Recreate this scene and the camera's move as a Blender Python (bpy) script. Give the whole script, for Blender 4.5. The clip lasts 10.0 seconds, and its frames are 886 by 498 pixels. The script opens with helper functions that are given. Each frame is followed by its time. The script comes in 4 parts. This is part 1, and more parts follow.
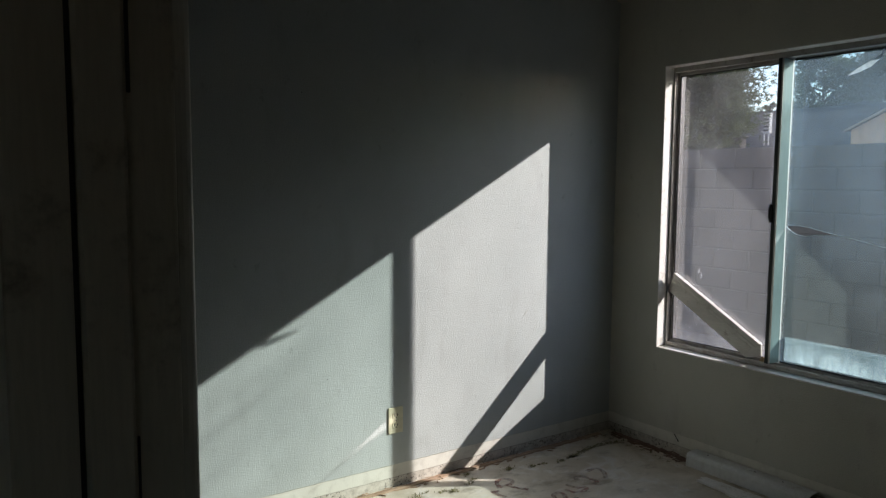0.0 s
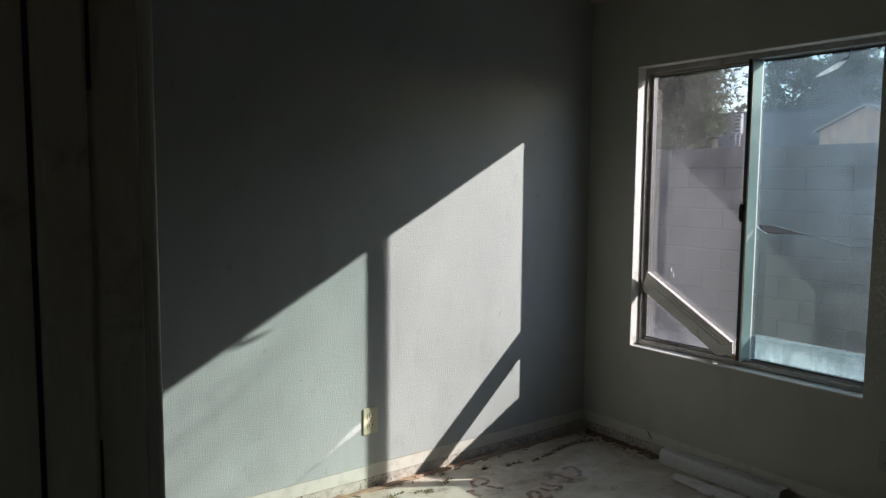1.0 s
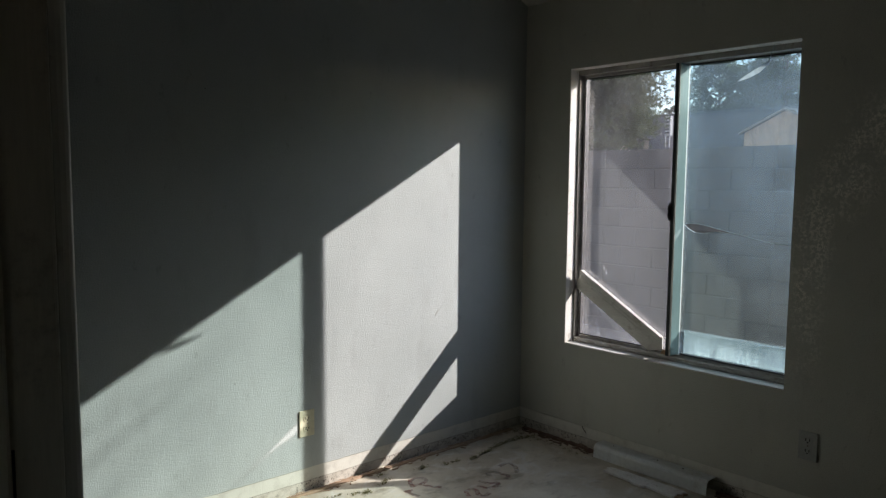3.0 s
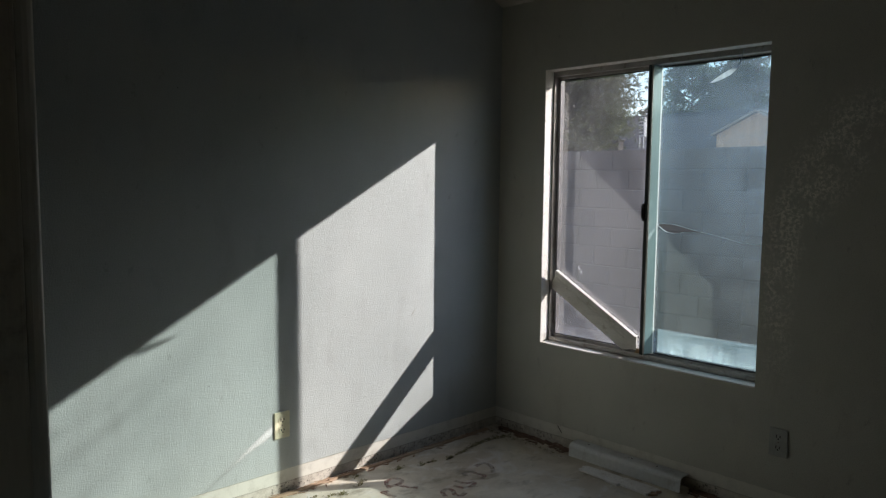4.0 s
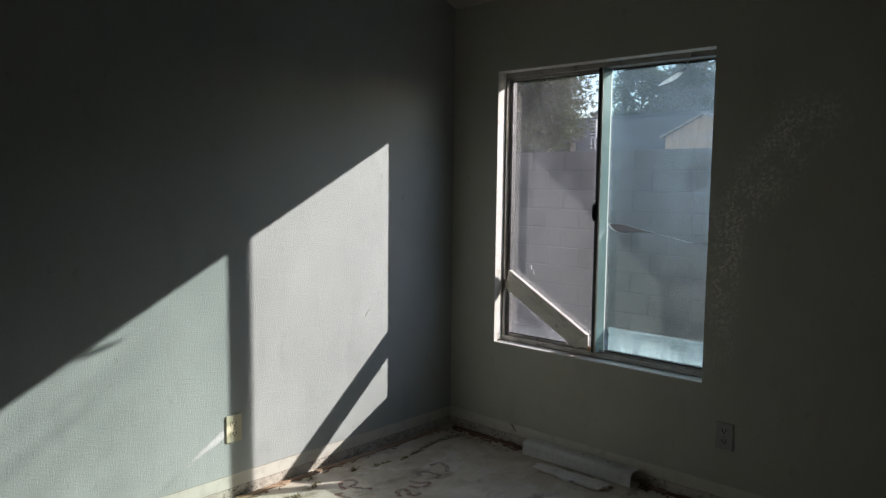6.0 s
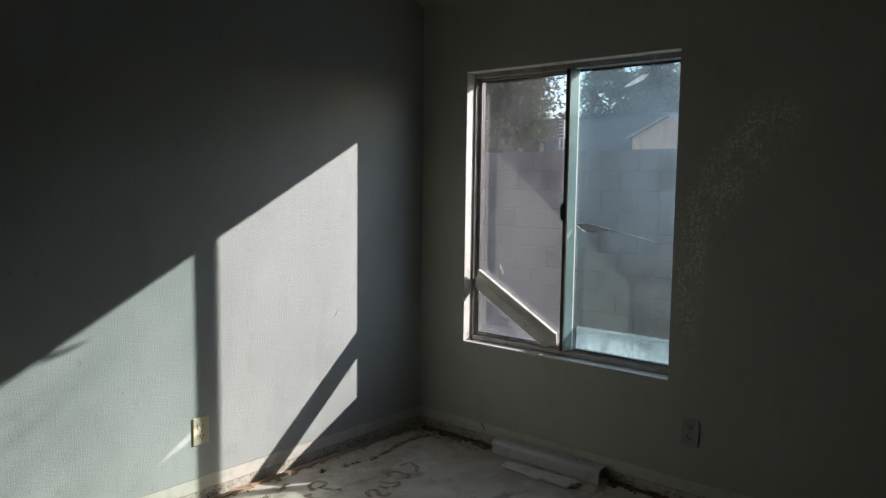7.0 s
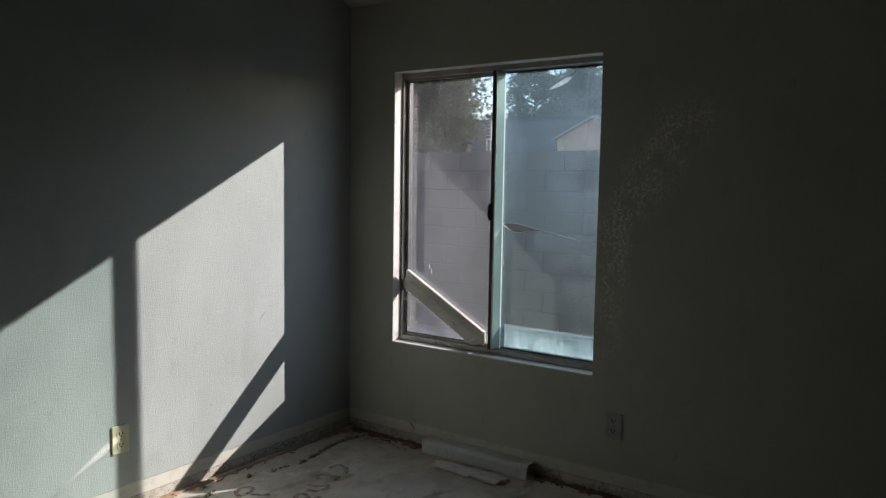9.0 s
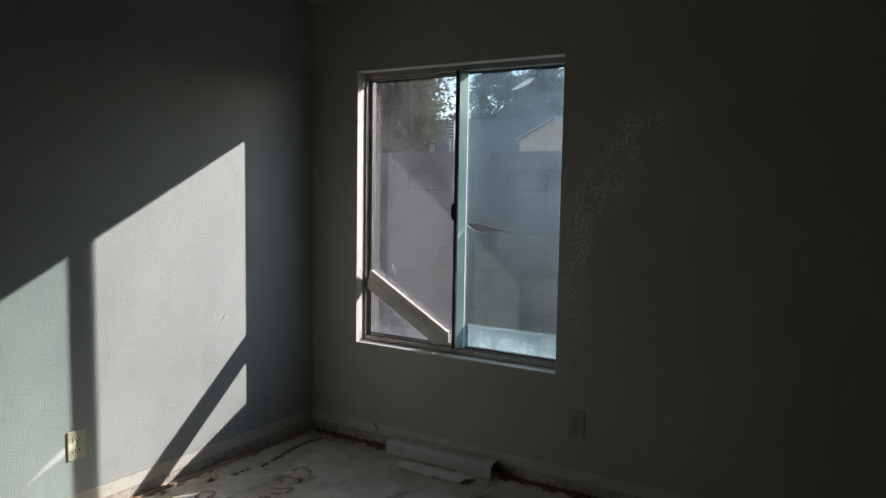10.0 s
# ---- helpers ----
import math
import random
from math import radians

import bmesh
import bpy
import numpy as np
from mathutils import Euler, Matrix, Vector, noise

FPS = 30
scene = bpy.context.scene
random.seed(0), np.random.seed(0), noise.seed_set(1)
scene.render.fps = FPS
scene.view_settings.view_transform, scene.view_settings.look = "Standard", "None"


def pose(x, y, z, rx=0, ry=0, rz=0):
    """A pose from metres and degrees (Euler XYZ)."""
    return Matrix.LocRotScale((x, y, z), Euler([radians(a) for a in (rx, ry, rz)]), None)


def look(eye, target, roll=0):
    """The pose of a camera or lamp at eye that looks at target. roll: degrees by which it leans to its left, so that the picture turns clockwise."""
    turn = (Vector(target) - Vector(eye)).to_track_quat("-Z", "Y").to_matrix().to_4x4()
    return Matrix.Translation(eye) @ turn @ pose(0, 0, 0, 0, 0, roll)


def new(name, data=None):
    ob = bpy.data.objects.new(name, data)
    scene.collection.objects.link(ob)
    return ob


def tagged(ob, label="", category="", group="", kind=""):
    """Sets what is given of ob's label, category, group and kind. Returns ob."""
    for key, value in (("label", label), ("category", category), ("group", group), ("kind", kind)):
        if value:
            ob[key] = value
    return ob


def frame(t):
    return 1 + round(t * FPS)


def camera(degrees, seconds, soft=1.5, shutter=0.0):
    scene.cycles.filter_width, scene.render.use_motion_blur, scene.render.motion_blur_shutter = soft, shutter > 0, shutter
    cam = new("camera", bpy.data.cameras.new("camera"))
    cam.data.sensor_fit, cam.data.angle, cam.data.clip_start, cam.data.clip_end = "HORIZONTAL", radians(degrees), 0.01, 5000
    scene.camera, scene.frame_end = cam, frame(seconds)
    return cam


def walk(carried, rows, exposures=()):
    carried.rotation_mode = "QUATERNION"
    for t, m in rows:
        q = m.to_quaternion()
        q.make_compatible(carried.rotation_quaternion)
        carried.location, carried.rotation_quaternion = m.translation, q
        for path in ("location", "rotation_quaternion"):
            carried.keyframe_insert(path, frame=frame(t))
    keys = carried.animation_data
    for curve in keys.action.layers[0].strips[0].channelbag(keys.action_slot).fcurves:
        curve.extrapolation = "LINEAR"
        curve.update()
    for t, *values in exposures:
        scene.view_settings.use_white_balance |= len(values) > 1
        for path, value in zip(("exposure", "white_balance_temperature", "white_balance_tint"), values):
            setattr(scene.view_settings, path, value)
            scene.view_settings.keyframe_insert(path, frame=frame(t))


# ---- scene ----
cam = camera(62.3, 10.0, soft=1.3)
PATH = [
    (0, (-3.2187, -2.8753, 1.4474), (-2.0743, -1.2455, 1.2621), 0.44),
    (0.5, (-3.2146, -2.8754, 1.4471), (-2.0421, -1.2657, 1.2616), 0.45),
    (1, (-3.2111, -2.8759, 1.4468), (-2.0139, -1.2845, 1.2615), 0.46),
    (1.5, (-3.2084, -2.8768, 1.4465), (-1.9817, -1.3081, 1.2614), 0.48),
    (2, (-3.2063, -2.8780, 1.4462), (-1.9465, -1.3355, 1.2621), 0.50),
    (2.5, (-3.2047, -2.8794, 1.4459), (-1.9091, -1.3670, 1.2616), 0.52),
    (4, (-3.2028, -2.8848, 1.4450), (-1.8284, -1.4433, 1.2633), 0.59),
    (4.5, (-3.2028, -2.8868, 1.4447), (-1.8100, -1.4630, 1.2636), 0.61),
    (5, (-3.2032, -2.8888, 1.4444), (-1.7922, -1.4830, 1.2630), 0.64),
    (5.5, (-3.2037, -2.8907, 1.4441), (-1.7689, -1.5090, 1.2643), 0.66),
    (7, (-3.2060, -2.8957, 1.4432), (-1.6895, -1.6039, 1.2655), 0.76),
    (7.5, (-3.2067, -2.8969, 1.4429), (-1.6613, -1.6398, 1.2660), 0.79),
    (8, (-3.2074, -2.8978, 1.4426), (-1.6284, -1.6830, 1.2664), 0.83),
    (8.5, (-3.2079, -2.8984, 1.4423), (-1.5986, -1.7240, 1.2673), 0.86),
    (9, (-3.2083, -2.8986, 1.4420), (-1.5730, -1.7602, 1.2680), 0.90),
    (9.5, (-3.2083, -2.8983, 1.4417), (-1.5432, -1.8042, 1.2679), 0.94),
    (10, (-3.2080, -2.8975, 1.4414), (-1.5178, -1.8422, 1.2691), 0.98),
]
walk(cam, [(t, look(eye, target, roll)) for t, eye, target, roll in PATH],
     [(0, 1.24), (7.0, 1.20), (10.0, 1.11)])

# ---- world, sun ----
SUN_WAY = Vector((-1.6, 1.0, -0.884)).normalized()
world = bpy.data.worlds.new("sky")
scene.world = world
world.use_nodes = True
wn = world.node_tree.nodes
sky = wn.new("ShaderNodeTexSky")
sky.sky_type = "NISHITA"
sky.sun_disc = False
sky.sun_elevation = radians(25.1)
sky.sun_rotation = radians(122.0)
sky.dust_density = 0.4
sky.ozone_density = 1.6
wn["Background"].inputs["Strength"].default_value = 0.145
world.node_tree.links.new(sky.outputs["Color"], wn["Background"].inputs["Color"])
sun = new("sun", bpy.data.lights.new("sun", "SUN"))
sun.data.energy = 4.5
sun.data.angle = radians(0.53)
sun.data.color = (1.0, 0.965, 0.925)
sun.matrix_world = look(Vector((0, 0, 0)) - SUN_WAY * 30, (0, 0, 0))


# ---- materials ----
class Nodes:
    """Small wrapper round a material's node tree."""

    def __init__(self, name):
        self.m = bpy.data.materials.new(name)
        self.m.use_nodes = True
        self.t = self.m.node_tree
        self.b = self.t.nodes["Principled BSDF"]
        self.out = self.t.nodes["Material Output"]
        self.co = self.add("ShaderNodeTexCoord").outputs["Object"]

    def add(self, kind, **props):
        n = self.t.nodes.new(kind)
        for k, v in props.items():
            setattr(n, k, v)
        return n

    def put(self, socket, value):
        if isinstance(value, bpy.types.NodeSocket):
            self.t.links.new(value, socket)
        elif isinstance(value, (tuple, list)) and len(value) == 3 and len(socket.default_value) == 4:
            socket.default_value = (*value, 1)
        else:
            socket.default_value = value

    def math(self, op, a, b=0.0, c=0.0, clamp=False):
        n = self.add("ShaderNodeMath", operation=op, use_clamp=clamp)
        for s, v in zip(n.inputs, (a, b, c)):
            self.put(s, v)
        return n.outputs[0]

    def noise(self, scale, detail=4.0, rough=0.55, stretch=None, distort=0.0):
        n = self.add("ShaderNodeTexNoise")
        n.inputs["Scale"].default_value = scale
        n.inputs["Detail"].default_value = detail
        n.inputs["Roughness"].default_value = rough
        n.inputs["Distortion"].default_value = distort
        v = self.co
        if stretch:
            mp = self.add("ShaderNodeMapping")
            mp.inputs["Scale"].default_value = stretch
            self.put(mp.inputs["Vector"], v)
            v = mp.outputs[0]
        self.put(n.inputs["Vector"], v)
        return n.outputs["Fac"]

    def ramp(self, fac, lo, hi, a=0.0, b=1.0):
        n = self.add("ShaderNodeMapRange")
        n.interpolation_type = "SMOOTHSTEP"
        for s, v in zip(n.inputs, (fac, lo, hi, a, b)):
            self.put(s, v)
        return n.outputs[0]

    def mix(self, fac, a, b, blend="MIX"):
        n = self.add("ShaderNodeMix", data_type="RGBA", blend_type=blend)
        self.put(n.inputs["Factor"], fac)
        self.put(n.inputs["A"], a if not isinstance(a, tuple) else (*a, 1))
        self.put(n.inputs["B"], b if not isinstance(b, tuple) else (*b, 1))
        return n.outputs["Result"]

    def xyz(self):
        n = self.add("ShaderNodeSeparateXYZ")
        self.put(n.inputs[0], self.co)
        return n.outputs

    def bump(self, height, strength, dist):
        n = self.add("ShaderNodeBump")
        n.inputs["Strength"].default_value = strength
        n.inputs["Distance"].default_value = dist
        self.put(n.inputs["Height"], height)
        self.put(self.b.inputs["Normal"], n.outputs[0])

    def done(self, color, rough=0.6, metal=0.0):
        self.put(self.b.inputs["Base Color"], color)
        self.put(self.b.inputs["Roughness"], rough)
        self.b.inputs["Metallic"].default_value = metal
        return self.m


def worn(name, base, other, rough=0.6, scale=3.0, fine=60.0, bump=0.15, dist=0.002, metal=0.0, stretch=None, grime=None):
    """A plain surface with two scales of variation, fine relief and grime."""
    n = Nodes(name)
    c = n.mix(n.ramp(n.noise(scale, 5, stretch=stretch), 0.35, 0.68), base, other)
    f = n.noise(fine, 4, stretch=stretch)
    c = n.mix(n.ramp(f, 0.35, 0.7, 0.0, 0.25), c, tuple(v * 0.6 for v in base))
    if grime:
        c = n.mix(n.ramp(n.noise(scale * 4, 6, 0.7), 0.55, 0.72, 0.0, 0.7), c, grime)
    n.bump(f, bump, dist)
    return n.done(c, n.ramp(n.noise(scale * 2), 0.3, 0.7, rough - 0.08, rough + 0.08), metal)


def wall_paint(name, old_salt):
    """Sage-grey orange-peel paint, a cream band and a bare strip where the baseboard was."""
    n = Nodes(name)
    x, y, z = n.xyz()
    paint = n.mix(n.ramp(n.noise(1.6, 5, 0.6), 0.3, 0.7), (0.435, 0.468, 0.454), (0.496, 0.524, 0.509))
    paint = n.mix(n.ramp(n.noise(7.0, 6, 0.7), 0.60, 0.78, 0.0, 0.35), paint, (0.385, 0.385, 0.375))
    paint = n.mix(n.ramp(n.noise(2.5, 3, 0.5, (3.0, 3.0, 0.35)), 0.62, 0.8, 0.0, 0.2), paint, (0.57, 0.595, 0.575))
    paint = n.mix(n.ramp(n.noise(90.0, 2), 0.74, 0.80, 0.0, 0.5), paint, (0.34, 0.33, 0.30))
    paint = n.mix(n.math("MULTIPLY", n.ramp(n.noise(5.5, 4, 0.6, (1.3, 1.3, 0.55)), 0.54, 0.72), 0.28), paint, (0.34, 0.345, 0.335))
    scuff = n.math("MULTIPLY", n.ramp(n.noise(13.0, 5, 0.7, (1.6, 1.6, 0.8)), 0.60, 0.70), n.ramp(n.noise(3.5, 2), 0.42, 0.58))
    paint = n.mix(n.math("MULTIPLY", scuff, 0.4), paint, (0.20, 0.20, 0.19))
    if old_salt:
        paint = n.mix(1.0, paint, (1.15, 1.065, 0.935), "MULTIPLY")
        up = n.math("MAXIMUM", n.math("SUBTRACT", z, 1.25), 0.0)
        mid = n.math("SUBTRACT", n.math("MULTIPLY", up, -0.62), 1.615)
        away = n.math("ABSOLUTE", n.math("SUBTRACT", y, mid))
        near = n.ramp(away, 0.03, n.ramp(z, 1.0, 1.5, 0.10, 0.24), 1.0, 0.0)
        near = n.math("MULTIPLY", near, n.ramp(z, 0.45, 1.1))
        near = n.math("MULTIPLY", near, n.ramp(z, 1.72, 1.9, 1.0, 0.0))
        crust = n.math("MULTIPLY", n.ramp(n.noise(62.0, 6, 0.78), 0.47, 0.55), n.ramp(n.noise(10.0, 5, 0.7), 0.36, 0.58))
        paint = n.mix(n.math("MULTIPLY", n.math("MULTIPLY", crust, near), 0.95), paint, (0.95, 0.90, 0.80))
        drift = n.math("MULTIPLY", n.ramp(n.noise(42.0, 5, 0.75), 0.62, 0.70), n.ramp(n.noise(3.0, 3), 0.5, 0.7))
        paint = n.mix(n.math("MULTIPLY", drift, 0.55), paint, (0.92, 0.90, 0.84))
    # Lit and shaded sides of the orange-peel bumps, painted as fine speckle.
    relief_tone = n.noise(210.0, 3, 0.7)
    paint = n.mix(n.ramp(relief_tone, 0.50, 0.68, 0.0, 0.30), paint, (0.66, 0.68, 0.67))
    paint = n.mix(n.ramp(relief_tone, 0.34, 0.48, 0.30, 0.0), paint, (0.27, 0.28, 0.275))
    zz = n.math("ADD", z, n.math("MULTIPLY", n.math("SUBTRACT", n.noise(9.0, 5), 0.5), 0.010))
    cream = n.mix(n.ramp(n.noise(14.0, 6, 0.7), 0.45, 0.75), (0.71, 0.69, 0.61), (0.57, 0.545, 0.475))
    bare = n.mix(n.ramp(n.noise(20.0, 6, 0.7), 0.35, 0.7), (0.66, 0.62, 0.54), (0.44, 0.40, 0.33))
    mould = n.math("MULTIPLY", n.ramp(n.noise(70.0, 4, 0.7), 0.52, 0.62), n.ramp(n.noise(5.0, 3), 0.38, 0.58))
    bare = n.mix(n.math("MULTIPLY", mould, 0.85), bare, (0.07, 0.06, 0.05))
    c = n.mix(n.ramp(zz, 0.047, 0.050, 1.0, 0.0), cream, bare)
    c = n.mix(n.ramp(zz, 0.109, 0.1115), c, paint)
    line = n.math("MULTIPLY", n.ramp(zz, 0.044, 0.048), n.ramp(zz, 0.048, 0.052, 1.0, 0.0))
    c = n.mix(n.math("MULTIPLY", line, 0.45), c, (0.2, 0.17, 0.13))
    peel = n.ramp(n.noise(160.0, 2, 0.5), 0.36, 0.70)
    h = n.math("ADD", n.math("MULTIPLY", peel, 0.25), n.math("MULTIPLY", n.noise(48.0, 3, 0.6), 0.45))
    h = n.math("MULTIPLY", h, n.ramp(zz, 0.10, 0.112, 0.35, 1.0))
    h = n.math("ADD", h, n.math("MULTIPLY", n.noise(3.0, 2), 1.5))
    h = n.math("ADD", h, n.ramp(zz, 0.108, 0.1115, 0.0, 0.8))
    n.bump(h, 0.85, 0.0021)
    return n.done(c, 0.55)


def concrete_floor():
    n = Nodes("bare_concrete")
    c = n.mix(n.ramp(n.noise(2.2, 6, 0.62, distort=0.6), 0.32, 0.68), (0.50, 0.435, 0.335), (0.77, 0.71, 0.60))
    c = n.mix(n.ramp(n.noise(6.5, 6, 0.65, distort=1.2), 0.52, 0.66, 0.0, 0.75), c, (0.68, 0.65, 0.60))
    c = n.mix(n.ramp(n.noise(4.0, 5, 0.6, (1.0, 1.6, 1.0)), 0.53, 0.68, 0.0, 0.75), c, (0.24, 0.20, 0.135))
    c = n.mix(n.ramp(n.noise(12.0, 6, 0.75, (0.6, 2.2, 1.0)), 0.60, 0.70, 0.0, 0.5), c, (0.17, 0.145, 0.11))
    c = n.mix(n.ramp(n.noise(140.0, 3), 0.62, 0.74, 0.0, 0.4), c, (0.12, 0.11, 0.10))
    n.bump(n.math("ADD", n.noise(30.0, 6, 0.7), n.math("MULTIPLY", n.noise(2.0, 3), 2.0)), 0.25, 0.004)
    return n.done(c, n.ramp(n.noise(4.0, 4), 0.3, 0.7, 0.45, 0.75))


def glass(name, tint, dust, dusty_foot, film, smear=0.0):
    """Clear pane: tinted see-through, mirror gloss and a film of dust that scatters the sun."""
    n = Nodes(name)
    x, y, z = n.xyz()
    clear = n.add("ShaderNodeBsdfTransparent")
    clear.inputs["Color"].default_value = (*tint, 1)
    shine = n.add("ShaderNodeBsdfGlossy")
    shine.inputs["Roughness"].default_value = 0.015
    facing = n.add("ShaderNodeLayerWeight")
    facing.inputs["Blend"].default_value = 0.5
    gloss = n.math("MULTIPLY_ADD", n.math("POWER", facing.outputs["Facing"], 5.0), 0.90, 0.10)
    pane = n.add("ShaderNodeMixShader")
    n.put(pane.inputs[0], gloss)
    n.put(pane.inputs[1], clear.outputs[0])
    n.put(pane.inputs[2], shine.outputs[0])
    d1 = n.add("ShaderNodeBsdfTranslucent")
    d2 = n.add("ShaderNodeBsdfDiffuse")
    d1.inputs["Color"].default_value = (*film, 1)
    d2.inputs["Color"].default_value = (*film, 1)
    if smear:
        dirt = n.mix(n.math("MAXIMUM", n.ramp(z, 0.75, 1.55), n.ramp(z, 0.70, 0.712, 1.0, 0.0)), tuple(v * k for v, k in zip(film, (0.72, 0.62, 0.52))), film)
        n.put(d1.inputs["Color"], dirt)
        n.put(d2.inputs["Color"], dirt)
    soil = n.add("ShaderNodeMixShader")
    soil.inputs[0].default_value = 0.5
    n.put(soil.inputs[1], d1.outputs[0])
    n.put(soil.inputs[2], d2.outputs[0])
    amount = n.math("MULTIPLY", n.ramp(n.noise(5.0, 6, 0.68, (1, 1, 0.5)), 0.30, 0.70, 0.5, 1.5), dust)
    specks = n.math("MULTIPLY", n.ramp(n.noise(120.0, 2), 0.76, 0.80), 0.25)
    runs = n.math("MULTIPLY", n.ramp(n.noise(22.0, 3, 0.5, (1, 1, 0.08)), 0.60, 0.8), dust * 0.9)
    amount = n.math("ADD", n.math("ADD", amount, specks), runs)
    if smear:
        wipe = n.ramp(n.noise(4.5, 5, 0.62, (1, 0.4, 2.4), 0.6), 0.36, 0.64, 0.15, 1.15)
        amount = n.math("ADD", amount, n.math("MULTIPLY", n.math("MULTIPLY", n.ramp(y, -1.60, -1.02, 1.0, 0.1), wipe), smear))
        amount = n.math("ADD", amount, n.ramp(z, 1.25, 1.85, 0.0, 0.060))
    if dusty_foot:
        foot = n.ramp(n.math("ADD", z, n.math("MULTIPLY", n.noise(30.0, 3, 0.5, (1, 1, 0.1)), 0.02)), 0.685, 0.705, 1.0, 0.0)
        wet = n.ramp(n.noise(30.0, 5, 0.7, (1, 1, 0.3)), 0.3, 0.7, 0.30, 1.0)
        comb = n.ramp(n.noise(70.0, 3, 0.6, (0.2, 0.12, 3.2)), 0.35, 0.65, 0.55, 1.0)
        low = n.ramp(z, 0.575, 0.70, 1.5, 0.42)
        rim = n.math("MULTIPLY", n.ramp(z, 0.704, 0.706), n.ramp(z, 0.706, 0.7085, 1.0, 0.0))
        amount = n.math("ADD", amount, n.math("MULTIPLY", rim, 0.12))
        amount = n.math("ADD", amount, n.math("MULTIPLY", n.math("MULTIPLY", n.math("MULTIPLY", foot, wet), n.math("MULTIPLY", comb, low)), dusty_foot))
    both = n.add("ShaderNodeMixShader")
    n.put(both.inputs[0], n.math("MINIMUM", amount, 0.9))
    n.put(both.inputs[1], pane.outputs[0])
    n.put(both.inputs[2], soil.outputs[0])
    n.put(n.out.inputs["Surface"], both.outputs[0])
    return n.m


def fibre(name, base, other, scale=4.0):
    """Leaves and needles, each clump a little different."""
    n = Nodes(name)
    g = n.add("ShaderNodeNewGeometry")
    c = n.mix(g.outputs["Random Per Island"], base, other)
    c = n.mix(n.ramp(n.noise(scale, 3), 0.35, 0.65, 0.0, 0.5), c, tuple(v * 0.5 for v in base))
    n.b.inputs["Subsurface Weight"].default_value = 0.0
    n.b.inputs["Specular IOR Level"].default_value = 0.15
    thin = n.add("ShaderNodeBsdfTranslucent")
    n.put(thin.inputs["Color"], c)
    both = n.add("ShaderNodeMixShader")
    both.inputs[0].default_value = 0.5
    n.put(both.inputs[1], n.b.outputs[0])
    n.put(both.inputs[2], thin.outputs[0])
    n.put(n.out.inputs["Surface"], both.outputs[0])
    return n.done(c, 0.85)


M_NORTH = wall_paint("sage_wall_paint", False)
M_EAST = wall_paint("sage_wall_paint_salted", True)
# Dark tone for walls out of view, chosen to cut bounced light.
M_BACK = worn("bounce_cutting_dark", (0.135, 0.127, 0.113), (0.11, 0.103, 0.092), 0.6, 2.0, 90.0, 0.3, 0.002)
M_FLOOR = concrete_floor()
M_CEIL = worn("popcorn_ceiling", (0.58, 0.55, 0.48), (0.50, 0.47, 0.41), 0.9, 2.0, 80.0, 0.9, 0.012)
M_RETURN = worn("cream_return_paint", (0.86, 0.84, 0.78), (0.76, 0.73, 0.66), 0.7, 4.0, 90.0, 0.2, 0.002, grime=(0.52, 0.46, 0.38))
M_DOOR = worn("brown_door_paint", (0.64, 0.59, 0.48), (0.54, 0.49, 0.39), 0.5, 2.0, 40.0, 0.2, 0.001, stretch=(6, 6, 0.5), grime=(0.16, 0.12, 0.09))
M_CASING = worn("beige_casing_paint", (0.74, 0.71, 0.62), (0.66, 0.62, 0.53), 0.4, 3.0, 40.0, 0.15, 0.001, stretch=(6, 6, 0.5), grime=(0.40, 0.34, 0.26))
# Green of the sunlight through the tinted pane, put into the stile colour.
M_TEAL = worn("pane_light_green", (0.24, 0.33, 0.33), (0.19, 0.27, 0.27), 0.4, 6.0, 90.0, 0.1, 0.0005, 0.2, stretch=(1, 1, 0.2))
M_ALU = worn("dull_aluminium", (0.50, 0.48, 0.45), (0.38, 0.36, 0.33), 0.45, 6.0, 120.0, 0.15, 0.0006, 0.75, grime=(0.20, 0.15, 0.11))
M_BRONZE = worn("dark_bronze_aluminium", (0.045, 0.058, 0.055), (0.035, 0.045, 0.042), 0.6, 6.0, 120.0, 0.15, 0.0006, 0.2, grime=(0.06, 0.05, 0.04))
M_JAMB = worn("weathered_aluminium", (0.075, 0.072, 0.07), (0.06, 0.057, 0.055), 0.5, 6.0, 120.0, 0.15, 0.0006, 0.4, grime=(0.12, 0.10, 0.08))
M_GASKET = worn("black_gasket", (0.02, 0.02, 0.02), (0.035, 0.033, 0.03), 0.6, 8.0)
M_WHITE = worn("white_painted_wood", (0.82, 0.795, 0.72), (0.72, 0.69, 0.62), 0.45, 5.0, 70.0, 0.15, 0.0008, stretch=(3, 0.6, 3), grime=(0.42, 0.36, 0.28))
# Near-white that puts the sun's bright line into the stile edge colour.
M_BEAD = worn("sunlit_edge_white", (0.90, 0.90, 0.88), (0.84, 0.84, 0.82), 0.4, 8.0, 90.0, 0.1, 0.0005)
M_PLANK = worn("chalky_white_paint", (0.84, 0.83, 0.80), (0.76, 0.74, 0.70), 0.5, 9.0, 80.0, 0.2, 0.001, grime=(0.5, 0.46, 0.40))
M_VINYL = worn("white_vinyl", (0.70, 0.72, 0.72), (0.62, 0.64, 0.64), 0.35, 3.0, 50.0, 0.06, 0.0006, grime=(0.45, 0.43, 0.40))
M_PLATE = worn("almond_plastic", (0.74, 0.69, 0.50), (0.68, 0.63, 0.45), 0.35, 8.0, 90.0, 0.05, 0.0004)
M_PLATE2 = worn("grey_plastic", (0.47, 0.475, 0.44), (0.42, 0.425, 0.395), 0.4, 8.0, 90.0, 0.05, 0.0004)
